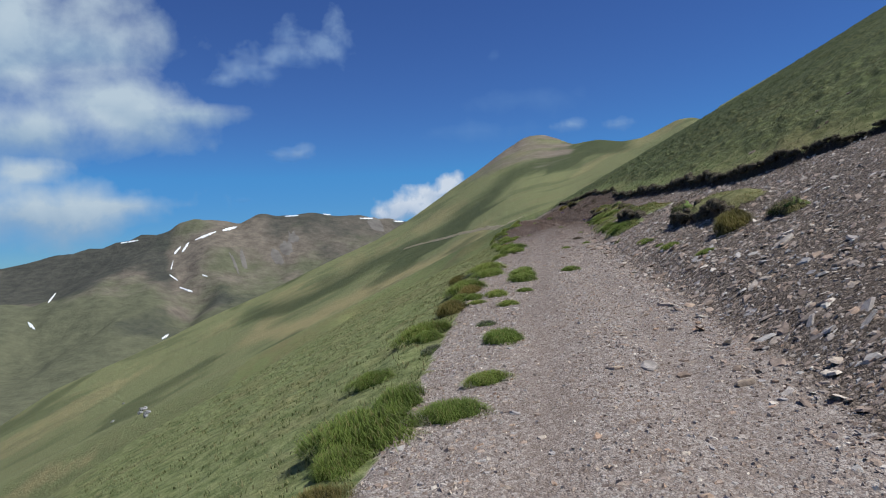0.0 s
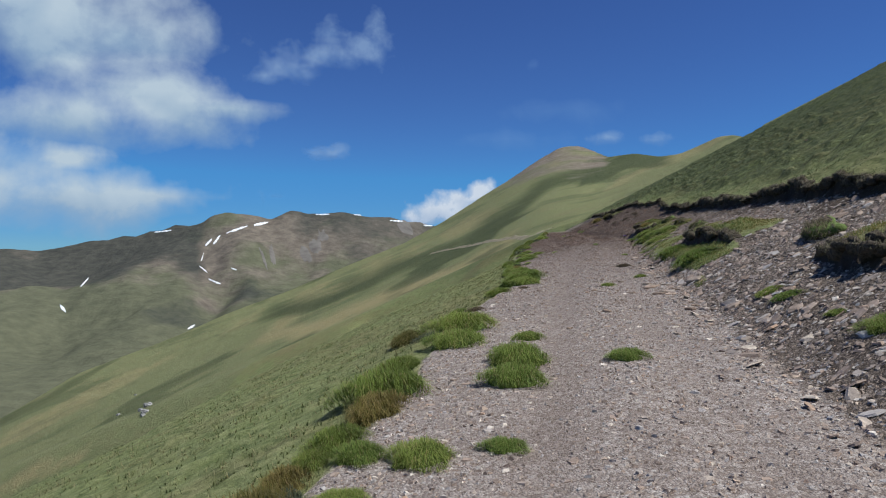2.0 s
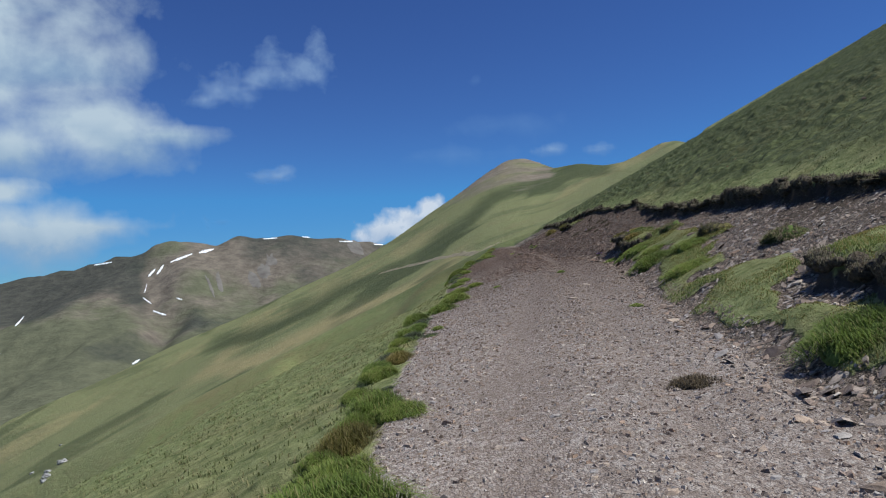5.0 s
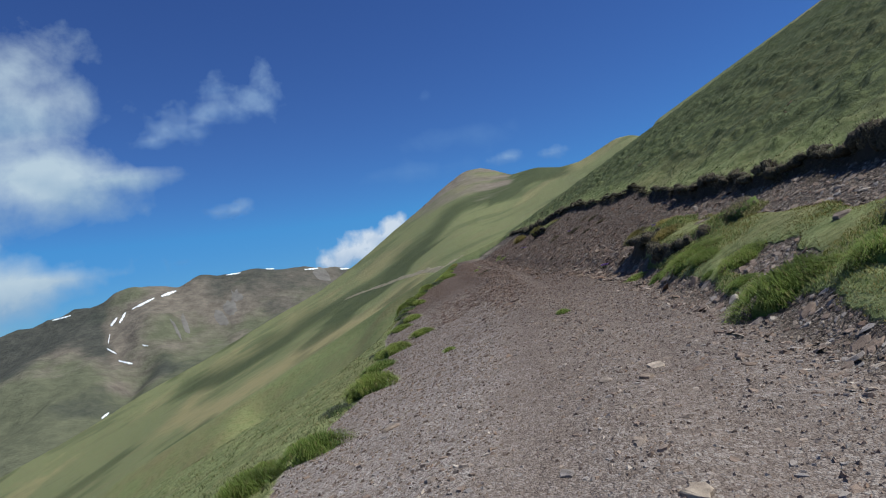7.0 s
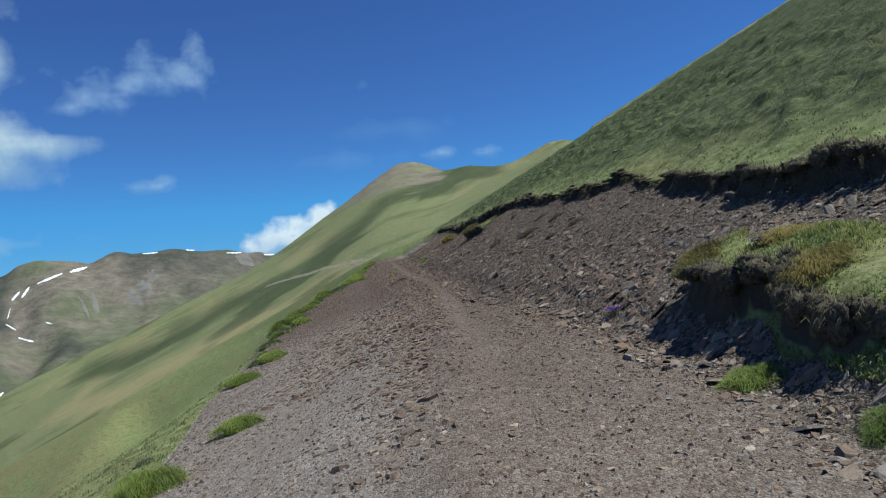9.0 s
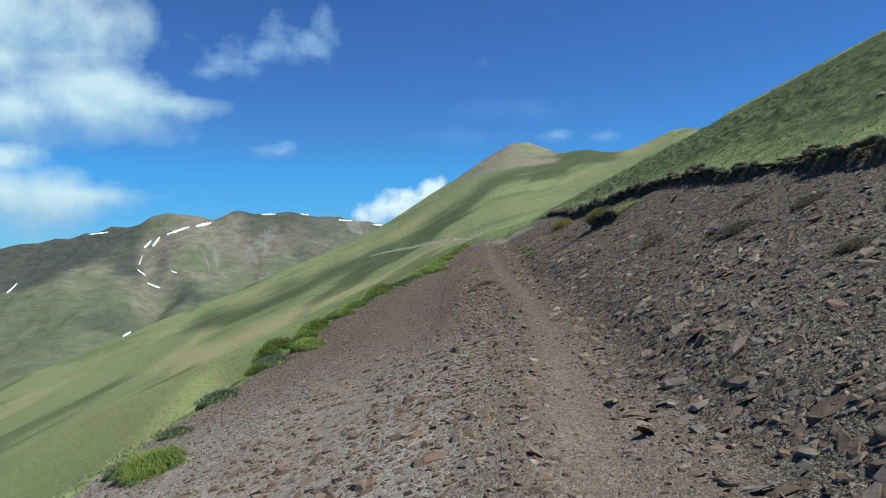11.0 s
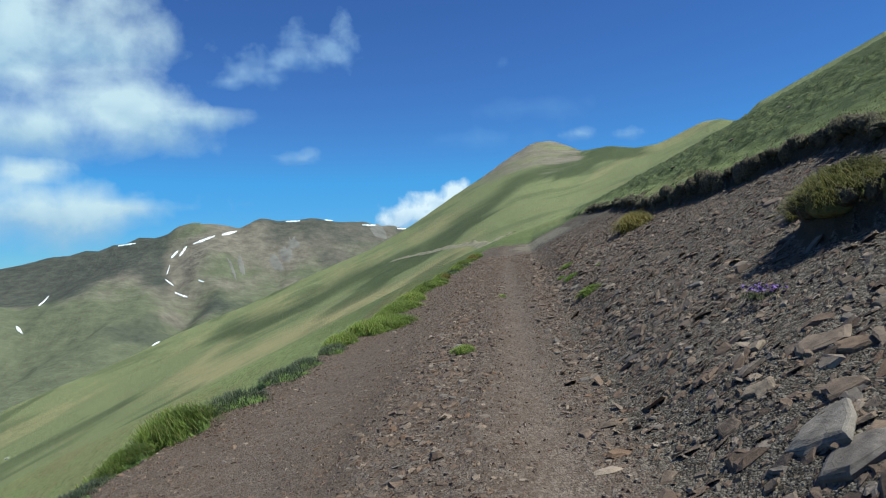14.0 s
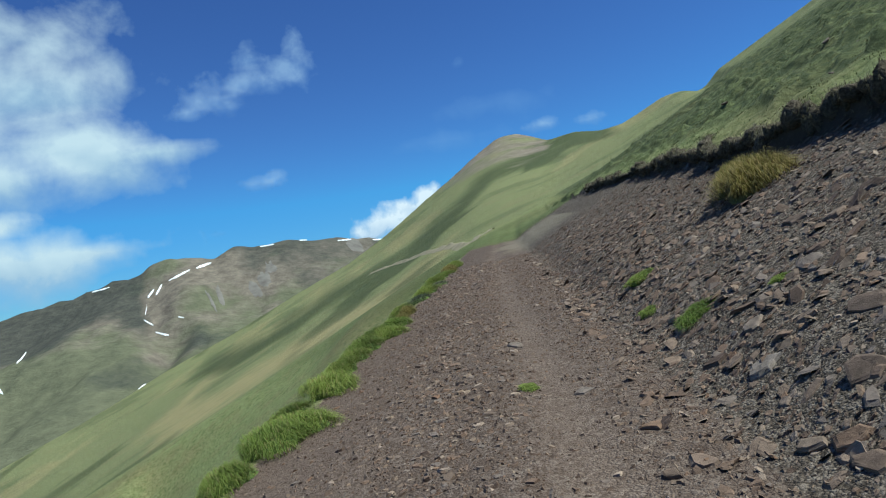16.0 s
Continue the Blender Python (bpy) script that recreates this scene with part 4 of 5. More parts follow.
def build_loose_stone():
    sv, dv, rng = scatter(11, 170000, -4, 100, lambda q: left_edge(q) + 0.05, lambda q: toe(q) + 0.5)
    size = np.clip(rng.lognormal(-3.66, 0.46, len(sv)), 0.014, 0.11)
    size = np.where(rng.uniform(0, 1, len(sv)) < 0.05, np.minimum(size * 2.0, 0.10), size)
    worn = rut_wear(sv, dv)
    keep = rng.uniform(0, 1, len(sv)) > np.maximum(0.8 * worn, 0.75 * step(84, 100, sv))
    size = size * (1 + 0.6 * step(86, 100, sv)) * (1 + 0.5 * np.exp(-((dv + 0.5) / 0.45) ** 2) * step(46, 56, sv))
    sv, dv, size = sv[keep], dv[keep], size[keep]
    big = size > 0.052
    keep = ~big | (rng.uniform(0, 1, len(sv)) < 0.8)
    sv, dv, size, big = sv[keep], dv[keep], size[keep], big[keep]
    shard_field("track_gravel", sv[big], dv[big], size[big], 0.12, "loose angular gravel strewn over the track", "gravel", 12, 6, 0.42, (0.12, 0.28), 1.3)
    chip_field("track_gravel", sv[~big], dv[~big], size[~big] * 1.1, 0.20, "fine broken gravel bedded in the track", "gravel", 15)
    sv, dv, rng = scatter(17, 12000, 46, 78, lambda q: left_edge(q) + 0.6, lambda q: 0.2 + 0 * q)
    keep = rng.uniform(0, 1, len(sv)) < np.maximum(np.exp(-((dv + 0.45) / 0.35) ** 2), 0.75 * step(50, 53, sv) * step(63, 57, sv) * step(-3.2, -2.2, dv)) * (1 - 0.6 * step(66, 70, sv))
    sv, dv = sv[keep], dv[keep]
    shard_field("track_rubble", sv, dv, np.clip(rng.lognormal(-2.65, 0.42, len(sv)), 0.04, 0.19), 0.18, "loose rubble of flat shale between the wheel tracks", "rubble", 18, 6, 0.3, (0.12, 0.30), 1.5)
    sv, dv, rng = scatter(13, 200000, -4, 100, lambda q: toe(q) - 0.25, lambda q: scarp(q) - 0.02)
    coarse = np.interp(sv, [0, 10, 18, 24, 40, 46, 57, 61, 66, 74, 78, 86], [0.9, 0.9, 0.5, 0.4, 0.3, 1.0, 1.0, 0.55, 0.8, 0.8, 0.6, 1.0]) * np.exp(-np.abs(dv - toe(sv) - 0.9) / 1.5)
    size = np.clip(rng.lognormal(-3.52, 0.50, len(sv)), 0.018, 0.18) * np.interp(dv - toe(sv), [-0.3, 0.6, 3.5], [0.6, 1.05, 0.95]) * (1 + 0.14 * coarse)
    size = np.where(rng.uniform(0, 1, len(sv)) < 0.012 + 0.030 * coarse, rng.uniform(0.07, 0.19, len(sv)), size)
    bare = 0.75 * step(1.7, 0.2, scarp(sv) - dv) * (1 - 0.7 * step(40, 52, sv)) * step(-0.3, 0.2, fbm(sv * 0.7, dv * 0.9, 3, 73))
    keep = ~bank_grass(sv, dv) & (rng.uniform(0, 1, len(sv)) > bare) & (rng.uniform(0, 1, len(sv)) > 0.7 * step(84, 100, sv))
    sv, dv, size = sv[keep], dv[keep], size[keep]
    big = size > 0.034
    slab = size > 0.075
    shard_field("bank_slabs", sv[slab], dv[slab], size[slab], 0.30, "flat slabs of shale strewn over the cut bank", "scree", 19, 7, 0.2, (0.06, 0.17), 1.7, 0.12)
    big = big & ~slab
    small = ~big & ~slab
    shard_field("bank_scree", sv[big], dv[big], size[big], 0.36, "broken shale heaped on the cut bank beside the track", "scree", 14, 5, 0.1, (0.09, 0.26), 1.6, 0.16)
    chip_field("bank_scree", sv[small], dv[small], size[small], 0.35, "fine flakes of shale between the larger pieces of the bank", "scree", 16, (0.12, 0.3))


build_loose_stone()


def stone(size, seed, label):
    """One slab: a ragged outline, split layers and a chipped top edge."""
    rng = np.random.default_rng(seed)
    n = 8
    ang = np.arange(n) * 2 * np.pi / n + rng.uniform(-0.3, 0.3, n)
    rad = rng.uniform(0.52, 1.12, n) * size / 2
    long, thick = rng.uniform(1.1, 1.7), min(size * rng.uniform(0.09, 0.2), 0.035)
    bm = bmesh.new()
    rings = []
    for zq, shrink, shift in ((-0.6, 0.92, 0.0), (0.1, 1.0, 0.02), (0.45, 0.97, 0.03), (0.85, 0.88, 0.05), (1.0, 0.70, 0.06)):
        rings.append([bm.verts.new((math.cos(a) * r * shrink * long ** 0.5 * rng.uniform(0.94, 1.06) + shift * size, math.sin(a) * r * shrink / long ** 0.5 * rng.uniform(0.94, 1.06),
                                    zq * thick * rng.uniform(0.88, 1.12))) for a, r in zip(ang, rad)])
    for low, high in zip(rings, rings[1:]):
        for k in range(n):
            bm.faces.new((low[k], low[(k + 1) % n], high[(k + 1) % n], high[k]))
    bm.faces.new(rings[-1])
    bm.faces.new(rings[0][::-1])
    me = bpy.data.meshes.new("stone")
    bm.to_mesh(me)
    bm.free()
    me.polygons.foreach_set("use_smooth", [False] * len(me.polygons))
    me.materials.append(SLAB)
    return tagged(new("stone", me), label, "stone")


def lay(ob, sd, turn, tilt=0.0, lift=0.0):
    """Lay a thing on the ground at s, d with its base along the slope."""
    s_, d_ = np.array([sd[0]]), np.array([sd[1]])
    z = near_height(s_, d_)[0]
    gx = float(np.clip((near_height(s_, d_ + 0.15)[0] - near_height(s_, d_ - 0.15)[0]) / 0.3, -0.8, 0.8))
    gy = float((near_height(s_ + 0.15, d_)[0] - near_height(s_ - 0.15, d_)[0]) / 0.3)
    up = Vector((-gx, -gy, 1)).normalized()
    ob.matrix_world = Matrix.Translation((sd[1] + float(xc(sd[0])), sd[0], z + lift)) @ Vector((0, 0, 1)).rotation_difference(up).to_matrix().to_4x4() @ pose(0, 0, 0, tilt, 0, math.degrees(turn))
    return ob


STONES_LOW = [(6.3, 1.07, 0.17), (6.7, 0.45, 0.17), (6.7, 0.83, 0.27), (6.9, 2.52, 0.26), (8.1, 3.40, 0.23), (10.5, 3.61, 0.49), (13.3, 2.16, 0.41), (15.5, 1.50, 0.09), (16.1, -0.18, 0.11),
              (16.8, 1.90, 0.17), (17.2, 1.99, 0.18), (17.5, 2.64, 0.25), (17.9, 1.32, 0.10), (18.8, -0.04, 0.11), (19.1, 1.74, 0.16), (19.5, 2.30, 0.32), (19.8, 0.52, 0.17), (20.0, 1.90, 0.16),
              (20.2, 1.02, 0.18), (20.4, 1.88, 0.13), (21.4, 0.12, 0.12), (22.5, 5.0, 0.50), (22.6, 0.41, 0.13), (22.7, 1.53, 0.33)]
STONES_MID = [(22.9, 1.82, 0.16), (23.0, 1.53, 0.24), (23.3, 1.49, 0.21), (23.8, -0.20, 0.13), (25.1, -0.39, 0.13), (25.6, 1.71, 0.21), (35.5, 0.70, 0.22), (36.3, 0.04, 0.13), (37.6, 1.71, 0.11),
              (39.3, -1.68, 0.21), (40.1, 3.99, 0.28), (51.0, 1.98, 0.20), (51.1, 1.11, 0.13), (51.4, 1.99, 0.23), (51.4, 1.50, 0.18), (51.8, 2.36, 0.17), (52.1, 2.04, 0.18), (52.3, 2.43, 0.16),
              (52.6, 2.08, 0.24), (52.9, -0.70, 0.11), (53.3, 2.93, 0.20), (55.3, 2.76, 0.18)]
STONES_HIGH = [(66.7, 1.84, 0.24), (67.0, 1.52, 0.14), (67.9, 2.06, 0.26), (67.9, 0.86, 0.35), (68.5, 1.70, 0.40), (68.7, -0.74, 0.23), (69.5, -0.53, 0.19), (69.6, 1.72, 0.22), (72.1, 1.03, 0.18),
               (72.4, 4.40, 0.60), (72.7, 1.64, 0.27), (72.9, 1.92, 0.19), (73.2, 2.43, 0.25), (73.7, 0.89, 0.13), (74.5, -0.41, 0.23), (75.3, -0.21, 0.16), (76.6, 1.98, 0.23), (78.5, 1.90, 0.24),
               (78.6, 0.83, 0.13), (79.1, 2.32, 0.25), (79.3, 0.93, 0.16), (80.6, 0.67, 0.17), (81.0, 3.21, 0.29), (81.7, 3.19, 0.25), (82.3, 2.26, 0.26), (83.0, 0.25, 0.20)]
STONES_MORE = [(11.53, 2.63, 0.15), (11.8, 2.88, 0.19), (12.16, 2.68, 0.19), (12.28, 2.58, 0.22), (13.56, 3.32, 0.25), (14.76, 3.03, 0.24), (16.52, 5.5, 0.28), (18.5, 2.88, 0.19), (19.25, 2.29, 0.31), (21.54, 1.74, 0.23), (21.63, 1.54, 0.21), (21.81, 1.71, 0.19), (22.07, 1.09, 0.15), (22.21, 1.92, 0.19), (22.5, 2.33, 0.33), (37.85, 1.73, 0.16), (37.87, 1.33, 0.12), (37.97, 0.88, 0.15), (38.18, 0.54, 0.14), (38.35, 1.05, 0.17), (39.04, 2.49, 0.2), (40.34, 2.53, 0.22), (40.8, 2.45, 0.17), (51.71, 1.87, 0.2), (52.56, 1.48, 0.16), (52.56, 1.87, 0.28), (52.74, 1.72, 0.22), (53.18, 2.31, 0.21), (55.1, 4.4, 0.3), (68.79, 1.67, 0.48), (69.09, 1.94, 0.26), (69.39, 1.06, 0.14), (69.44, 2.23, 0.27), (69.49, 1.46, 0.17), (69.73, 2.15, 0.3), (70.33, 1.97, 0.18), (75.12, -0.42, 0.17), (75.57, 4.3, 0.4), (77.96, 1.56, 0.18), (78.18, 1.6, 0.22), (78.36, 1.49, 0.15), (79.41, 1.73, 0.25), (80.07, 1.96, 0.19)]
rng_ = random.Random(5)
for k_, (s_, d_, w_) in enumerate(STONES_LOW + STONES_MID + STONES_HIGH + STONES_MORE):
    where = "lying on the gravel track" if d_ < toe(s_) else "lying on the shale bank"
    what = "large flat shale slab" if w_ > 0.3 else "angular shale stone" if w_ > 0.16 else "small angular shale stone"
    lay(tagged(stone(w_ * 1.05, 100 + k_, f"{what} {where}"), group="larger stones beside the track"), (s_, d_), rng_.uniform(0, 6.28), rng_.gauss(0, 8))
for k_ in range(40):
    s_ = rng_.uniform(3, 92)
    t_, c_ = float(toe(s_)), float(scarp(np.array([s_]))[0])
    d_ = rng_.uniform(t_ - 0.3, t_ + (c_ - t_) * 0.75)
    if not bank_grass(np.array([s_]), np.array([d_]))[0]:
        lay(tagged(stone(rng_.uniform(0.12, 0.28), 400 + k_, "angular shale stone lying on the shale bank"), group="larger stones beside the track"), (s_, d_), rng_.uniform(0, 6.28), rng_.gauss(0, 14))

# heaps of stone rolled to the foot of the bank
for k_ in range(62):
    a_, b_ = rng_.choice([(5.5, 12), (19, 26.5), (50, 55), (66, 74), (74, 84)])
    s_ = rng_.uniform(a_, b_)
    d_ = float(toe(s_)) + rng_.gauss(0.05, 0.38) + (0.5 if s_ > 60 else 0.0)
    if not bank_grass(np.array([s_]), np.array([d_]))[0]:
        lay(tagged(stone(rng_.uniform(0.06, 0.13) * rng_.choice([1, 1, 1.5]), 600 + k_, "small angular shale stone at the foot of the bank"), group="larger stones beside the track"), (s_, d_), rng_.uniform(0, 6.28), rng_.gauss(0, 14), 0.01)

for k_ in range(30):
    s_ = rng_.uniform(49.5, 60)
    d_ = float(toe(s_)) + rng_.uniform(0.1, 2.0)
    lay(tagged(stone(rng_.uniform(0.09, 0.21), 800 + k_, "angular shale stone lying on the shale bank"), group="larger stones beside the track"), (s_, d_), rng_.uniform(0, 6.28), rng_.gauss(0, 16), 0.01)

# pale stones on the slope above the bank
for k_ in range(34):
    s_ = rng_.uniform(12, 98)
    d_ = float(scarp(np.array([s_]))[0]) + rng_.uniform(1.0, 9.0)
    lay(tagged(stone(rng_.uniform(0.10, 0.22), 900 + k_, "pale stone lying in the turf of the slope"), group="stones on the slope above"), (s_, d_), rng_.uniform(0, 6.28), rng_.gauss(0, 10), 0.04)

# ---- grass ----


def blade_material(name, root, tip, dry, share):
    m, n, l, b = material(name)
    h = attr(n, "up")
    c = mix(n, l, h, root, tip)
    t = n.new("ShaderNodeNewGeometry").outputs["Random Per Island"]
    c = mix(n, l, maths(n, l, "MULTIPLY", maths(n, l, "GREATER_THAN", t, 1 - share), 0.8), c, dry)
    c = mix(n, l, 1.0, c, ramp(n, l, n.new("ShaderNodeObjectInfo").outputs["Random"], (0.0, (0.75, 0.80, 0.75)), (1.0, (1.2, 1.12, 1.1))), "MULTIPLY")
    l.new(c, b.inputs["Base Color"])
    b.inputs["Roughness"].default_value = 0.6
    b.inputs["Specular IOR Level"].default_value = 0.2
    tl = n.new("ShaderNodeBsdfTranslucent")
    l.new(c, tl.inputs["Color"])
    mx = n.new("ShaderNodeMixShader")
    mx.inputs["Fac"].default_value = 0.45
    l.new(b.outputs[0], mx.inputs[1])
    l.new(tl.outputs[0], mx.inputs[2])
    l.new(mx.outputs[0], n["Material Output"].inputs["Surface"])
    return m


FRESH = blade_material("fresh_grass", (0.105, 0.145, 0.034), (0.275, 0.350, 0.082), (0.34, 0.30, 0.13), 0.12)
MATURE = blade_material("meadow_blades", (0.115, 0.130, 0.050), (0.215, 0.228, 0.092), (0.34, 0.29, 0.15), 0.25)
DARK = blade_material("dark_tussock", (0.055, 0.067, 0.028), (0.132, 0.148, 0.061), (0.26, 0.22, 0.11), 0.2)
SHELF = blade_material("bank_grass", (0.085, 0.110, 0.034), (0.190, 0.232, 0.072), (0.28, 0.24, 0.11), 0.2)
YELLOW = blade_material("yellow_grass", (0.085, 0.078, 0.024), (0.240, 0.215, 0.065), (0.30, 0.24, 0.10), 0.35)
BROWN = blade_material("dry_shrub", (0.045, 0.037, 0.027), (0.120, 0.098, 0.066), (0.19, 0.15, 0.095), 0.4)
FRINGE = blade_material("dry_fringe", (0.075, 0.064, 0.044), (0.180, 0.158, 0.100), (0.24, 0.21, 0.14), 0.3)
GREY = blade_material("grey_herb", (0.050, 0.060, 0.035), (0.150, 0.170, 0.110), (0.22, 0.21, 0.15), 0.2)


def blades_mesh(name, root, lean, height, width, bend, mat):
    """Grass blades: three triangles each, bent over along their lean. Arrays of one length."""
    n = len(root)
    side = np.stack([-lean[:, 1], lean[:, 0], np.zeros(n)], -1)
    side /= np.linalg.norm(side, axis=1)[:, None] + 1e-9
    up = np.array([0, 0, 1.0])
    flat = np.stack([lean[:, 0], lean[:, 1], np.zeros(n)], -1)
    h, w = height[:, None], width[:, None]
    mid = root + up * h * 0.6 + flat * h * 0.35
    tip = root + up * h * (1 - bend[:, None]) + flat * h * (0.8 + 0.5 * bend[:, None])
    co = np.stack([root - side * w, root + side * w, mid + side * w * 0.7, mid - side * w * 0.7, tip], 1).reshape(-1, 3)
    o = (np.arange(n) * 5)[:, None]
    tri = np.concatenate([o + [[0, 1, 2]], o + [[0, 2, 3]], o + [[3, 2, 4]]], 1).reshape(-1)
    me = bpy.data.meshes.new(name)
    me.vertices.add(len(co))
    me.vertices.foreach_set("co", co.astype(np.float32).ravel())
    me.loops.add(len(tri))
    me.loops.foreach_set("vertex_index", tri.astype(np.int32))
    me.polygons.add(len(tri) // 3)
    me.polygons.foreach_set("loop_start", np.arange(0, len(tri), 3, dtype=np.int32))
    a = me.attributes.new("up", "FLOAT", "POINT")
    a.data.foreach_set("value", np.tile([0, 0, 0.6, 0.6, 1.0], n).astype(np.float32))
    me.update(calc_edges=True)
    me.materials.append(mat)
    return me


def tuft(seed, mat, label, category, stiff=0.3, tall=0.50, count=2300, mound=None):
    """A tuft one metre across: a low rough mound with blades growing all over it and falling outwards."""
    rng = np.random.default_rng(seed)
    bm = bmesh.new()
    bmesh.ops.create_icosphere(bm, subdivisions=2, radius=0.40)
    for v in bm.verts:
        q = 1 + 0.4 * noise.noise(v.co * 3.1 + Vector((seed, 0, 0)))
        v.co = Vector((v.co.x * q, v.co.y * q * 0.85, v.co.z * q * tall * 0.9))
    me = bpy.data.meshes.new("mound")
    bm.to_mesh(me)
    bm.free()
    me.materials.append(mound)
    me.polygons.foreach_set("use_smooth", [True] * len(me.polygons))
    ob = tagged(new(category.replace(" ", "_")), label, category)
    new("mound", me).parent = ob
    r, a = 0.46 * np.sqrt(rng.uniform(0, 1, count)), rng.uniform(0, 2 * np.pi, count)
    lump = 1 + 0.22 * np.sin(a * 2 + seed) + 0.16 * np.sin(a * 5 + seed * 2)
    cap = np.sqrt(np.clip(1 - (r / 0.47) ** 2, 0, 1))
    r = r * lump
    root = np.stack([r * np.cos(a), r * np.sin(a) * 0.88, tall * 0.42 * cap * rng.uniform(0.85, 1.1, count) - 0.03], -1)
    spread = (0.12 + 0.9 * (r / 0.46) ** 1.5)[:, None]
    lean = np.stack([np.cos(a), np.sin(a)], -1) * spread * (1 - stiff) + rng.normal(0, 0.28, (count, 2))
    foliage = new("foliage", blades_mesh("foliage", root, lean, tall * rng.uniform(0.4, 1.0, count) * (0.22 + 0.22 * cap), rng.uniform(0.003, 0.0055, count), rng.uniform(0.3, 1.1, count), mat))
    foliage.parent = ob
    return ob


GREEN_BASE = plain_material("green_mound", (0.060, 0.085, 0.024), (0.150, 0.200, 0.052), 14, 1.0, 0.8, 0.05)
STRAW_BASE = plain_material("straw_mound", (0.070, 0.062, 0.024), (0.170, 0.150, 0.052), 14, 1.0, 0.8, 0.05)
TWIG_BASE = plain_material("twig_mound", (0.035, 0.029, 0.021), (0.090, 0.074, 0.050), 14, 1.0, 0.8, 0.05)
KINDS = {
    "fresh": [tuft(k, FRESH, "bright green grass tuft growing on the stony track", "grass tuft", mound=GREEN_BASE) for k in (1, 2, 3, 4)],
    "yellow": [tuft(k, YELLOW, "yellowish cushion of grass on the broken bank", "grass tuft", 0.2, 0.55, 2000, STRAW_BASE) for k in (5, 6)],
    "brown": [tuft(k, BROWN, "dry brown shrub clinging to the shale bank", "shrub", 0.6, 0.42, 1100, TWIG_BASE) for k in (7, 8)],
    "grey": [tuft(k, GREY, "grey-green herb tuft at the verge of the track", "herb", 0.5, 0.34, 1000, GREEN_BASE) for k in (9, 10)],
}
used_kinds = set()


def plant(kind, s_, d_, w_, wide=1.0, group=""):
    """Set one tuft of that width at s, d; the first of each mesh is the original."""
    pick = rng_.choice(KINDS[kind])
    turn = rng_.uniform(-0.5, 0.5)
    z = near_height(np.array([s_]), np.array([d_]))[0]
    gx = float(np.clip(near_height(np.array([s_]), np.array([d_ + 0.25]))[0] - near_height(np.array([s_]), np.array([d_ - 0.25]))[0], -0.4, 0.4)) * 2
    up = Vector((-gx * 0.75, -0.04, 1)).normalized()
    m = Matrix.Translation((d_ + float(xc(s_)), s_, z - 0.03 * w_)) @ Vector((0, 0, 1)).rotation_difference(up).to_matrix().to_4x4() @ Matrix.Rotation(turn, 4, "Z") @ Matrix.Diagonal((w_ * wide, w_, w_ * rng_.uniform(0.75, 1.1) * ((1.35 if 13.5 < s_ < 15 or 84 < s_ < 85.5 else 0.8) if d_ > toe(s_) else 1.1), 1))
    if pick.name in used_kinds:
        ob = copy_thing(pick, Matrix.Identity(4))
    else:
        ob = pick
        used_kinds.add(pick.name)
    ob.matrix_world = m
    return tagged(ob, group=group)


TUFTS_LOW = [(6.0, -1.84, 1.00), (6.0, -1.05, 0.56), (7.0, -0.81, 0.42), (8.9, -2.44, 0.61), (8.9, -0.71, 0.56), (11.1, -2.09, 0.84), (12.4, -0.75, 0.36), (13.0, 3.03, 0.33), (13.4, -1.41, 0.31),
             (14.0, -1.05, 0.47), (14.1, -0.48, 0.31), (14.2, -1.55, 0.41), (15.7, 2.89, 0.46), (16.0, -0.57, 0.58), (16.2, -1.92, 0.87), (16.6, 0.60, 0.39), (16.7, 2.81, 0.20), (16.9, -0.59, 0.70),
             (17.6, -2.10, 0.52), (18.2, 2.76, 0.34), (18.2, -0.57, 0.36), (18.5, -1.56, 0.83), (18.9, 2.72, 0.34), (19.7, -1.71, 0.98), (23.3, 0.72, 0.25)]
TUFTS_MID = [(24.1, -1.61, 0.50), (24.6, 2.73, 0.85), (24.9, 1.52, 0.24), (25.4, -1.14, 0.67), (26.1, -1.19, 0.87), (27.7, 2.63, 0.81), (28.4, -1.20, 0.48), (30.0, -2.00, 0.37), (33.5, 1.71, 0.19),
             (34.9, -1.84, 0.22), (35.2, 2.95, 0.86), (38.2, 3.54, 0.84), (39.3, 2.79, 1.00), (39.7, -2.60, 0.67), (40.6, 2.76, 0.35), (41.6, 3.20, 0.74), (42.1, 2.77, 0.22), (43.0, 3.01, 0.56),
             (43.4, 0.55, 0.23), (43.5, -2.76, 0.8), (43.7, 2.99, 0.9), (44.2, -1.51, 0.25), (44.6, 2.60, 0.44), (46.1, 2.41, 0.51), (46.7, -3.30, 0.8), (49.1, -3.34, 0.73), (50.8, -2.87, 0.59)]
TUFTS_HIGH = [(56.1, -4.13, 0.77), (58.2, -3.9, 0.8), (64.7, -4.0, 0.71), (74.5, -0.29, 0.30), (77.5, 1.80, 0.46), (80.5, 2.40, 0.16), (81.0, 0.25, 0.20),
              (81.2, 1.89, 0.40), (82.4, 1.75, 0.26), (83.9, 2.07, 0.41), (68.9, -0.32, 0.14), (82.1, -2.15, 0.80), (79.1, -1.95, 0.85), (78.7, -2.3, 0.9), (87.4, -1.9, 0.75), (88.6, -1.85, 0.6)]
TUFTS_YELLOW = [(14.1, 3.92, 0.85), (13.2, -1.88, 0.66), (20.2, -2.62, 0.58), (46.3, 3.22, 0.62), (48.2, 2.92, 0.62), (72.0, 3.48, 0.95), (73.6, 3.94, 0.65), (84.4, 4.0, 1.15), (85.2, 4.15, 0.9), (47.3, 3.6, 0.7)]
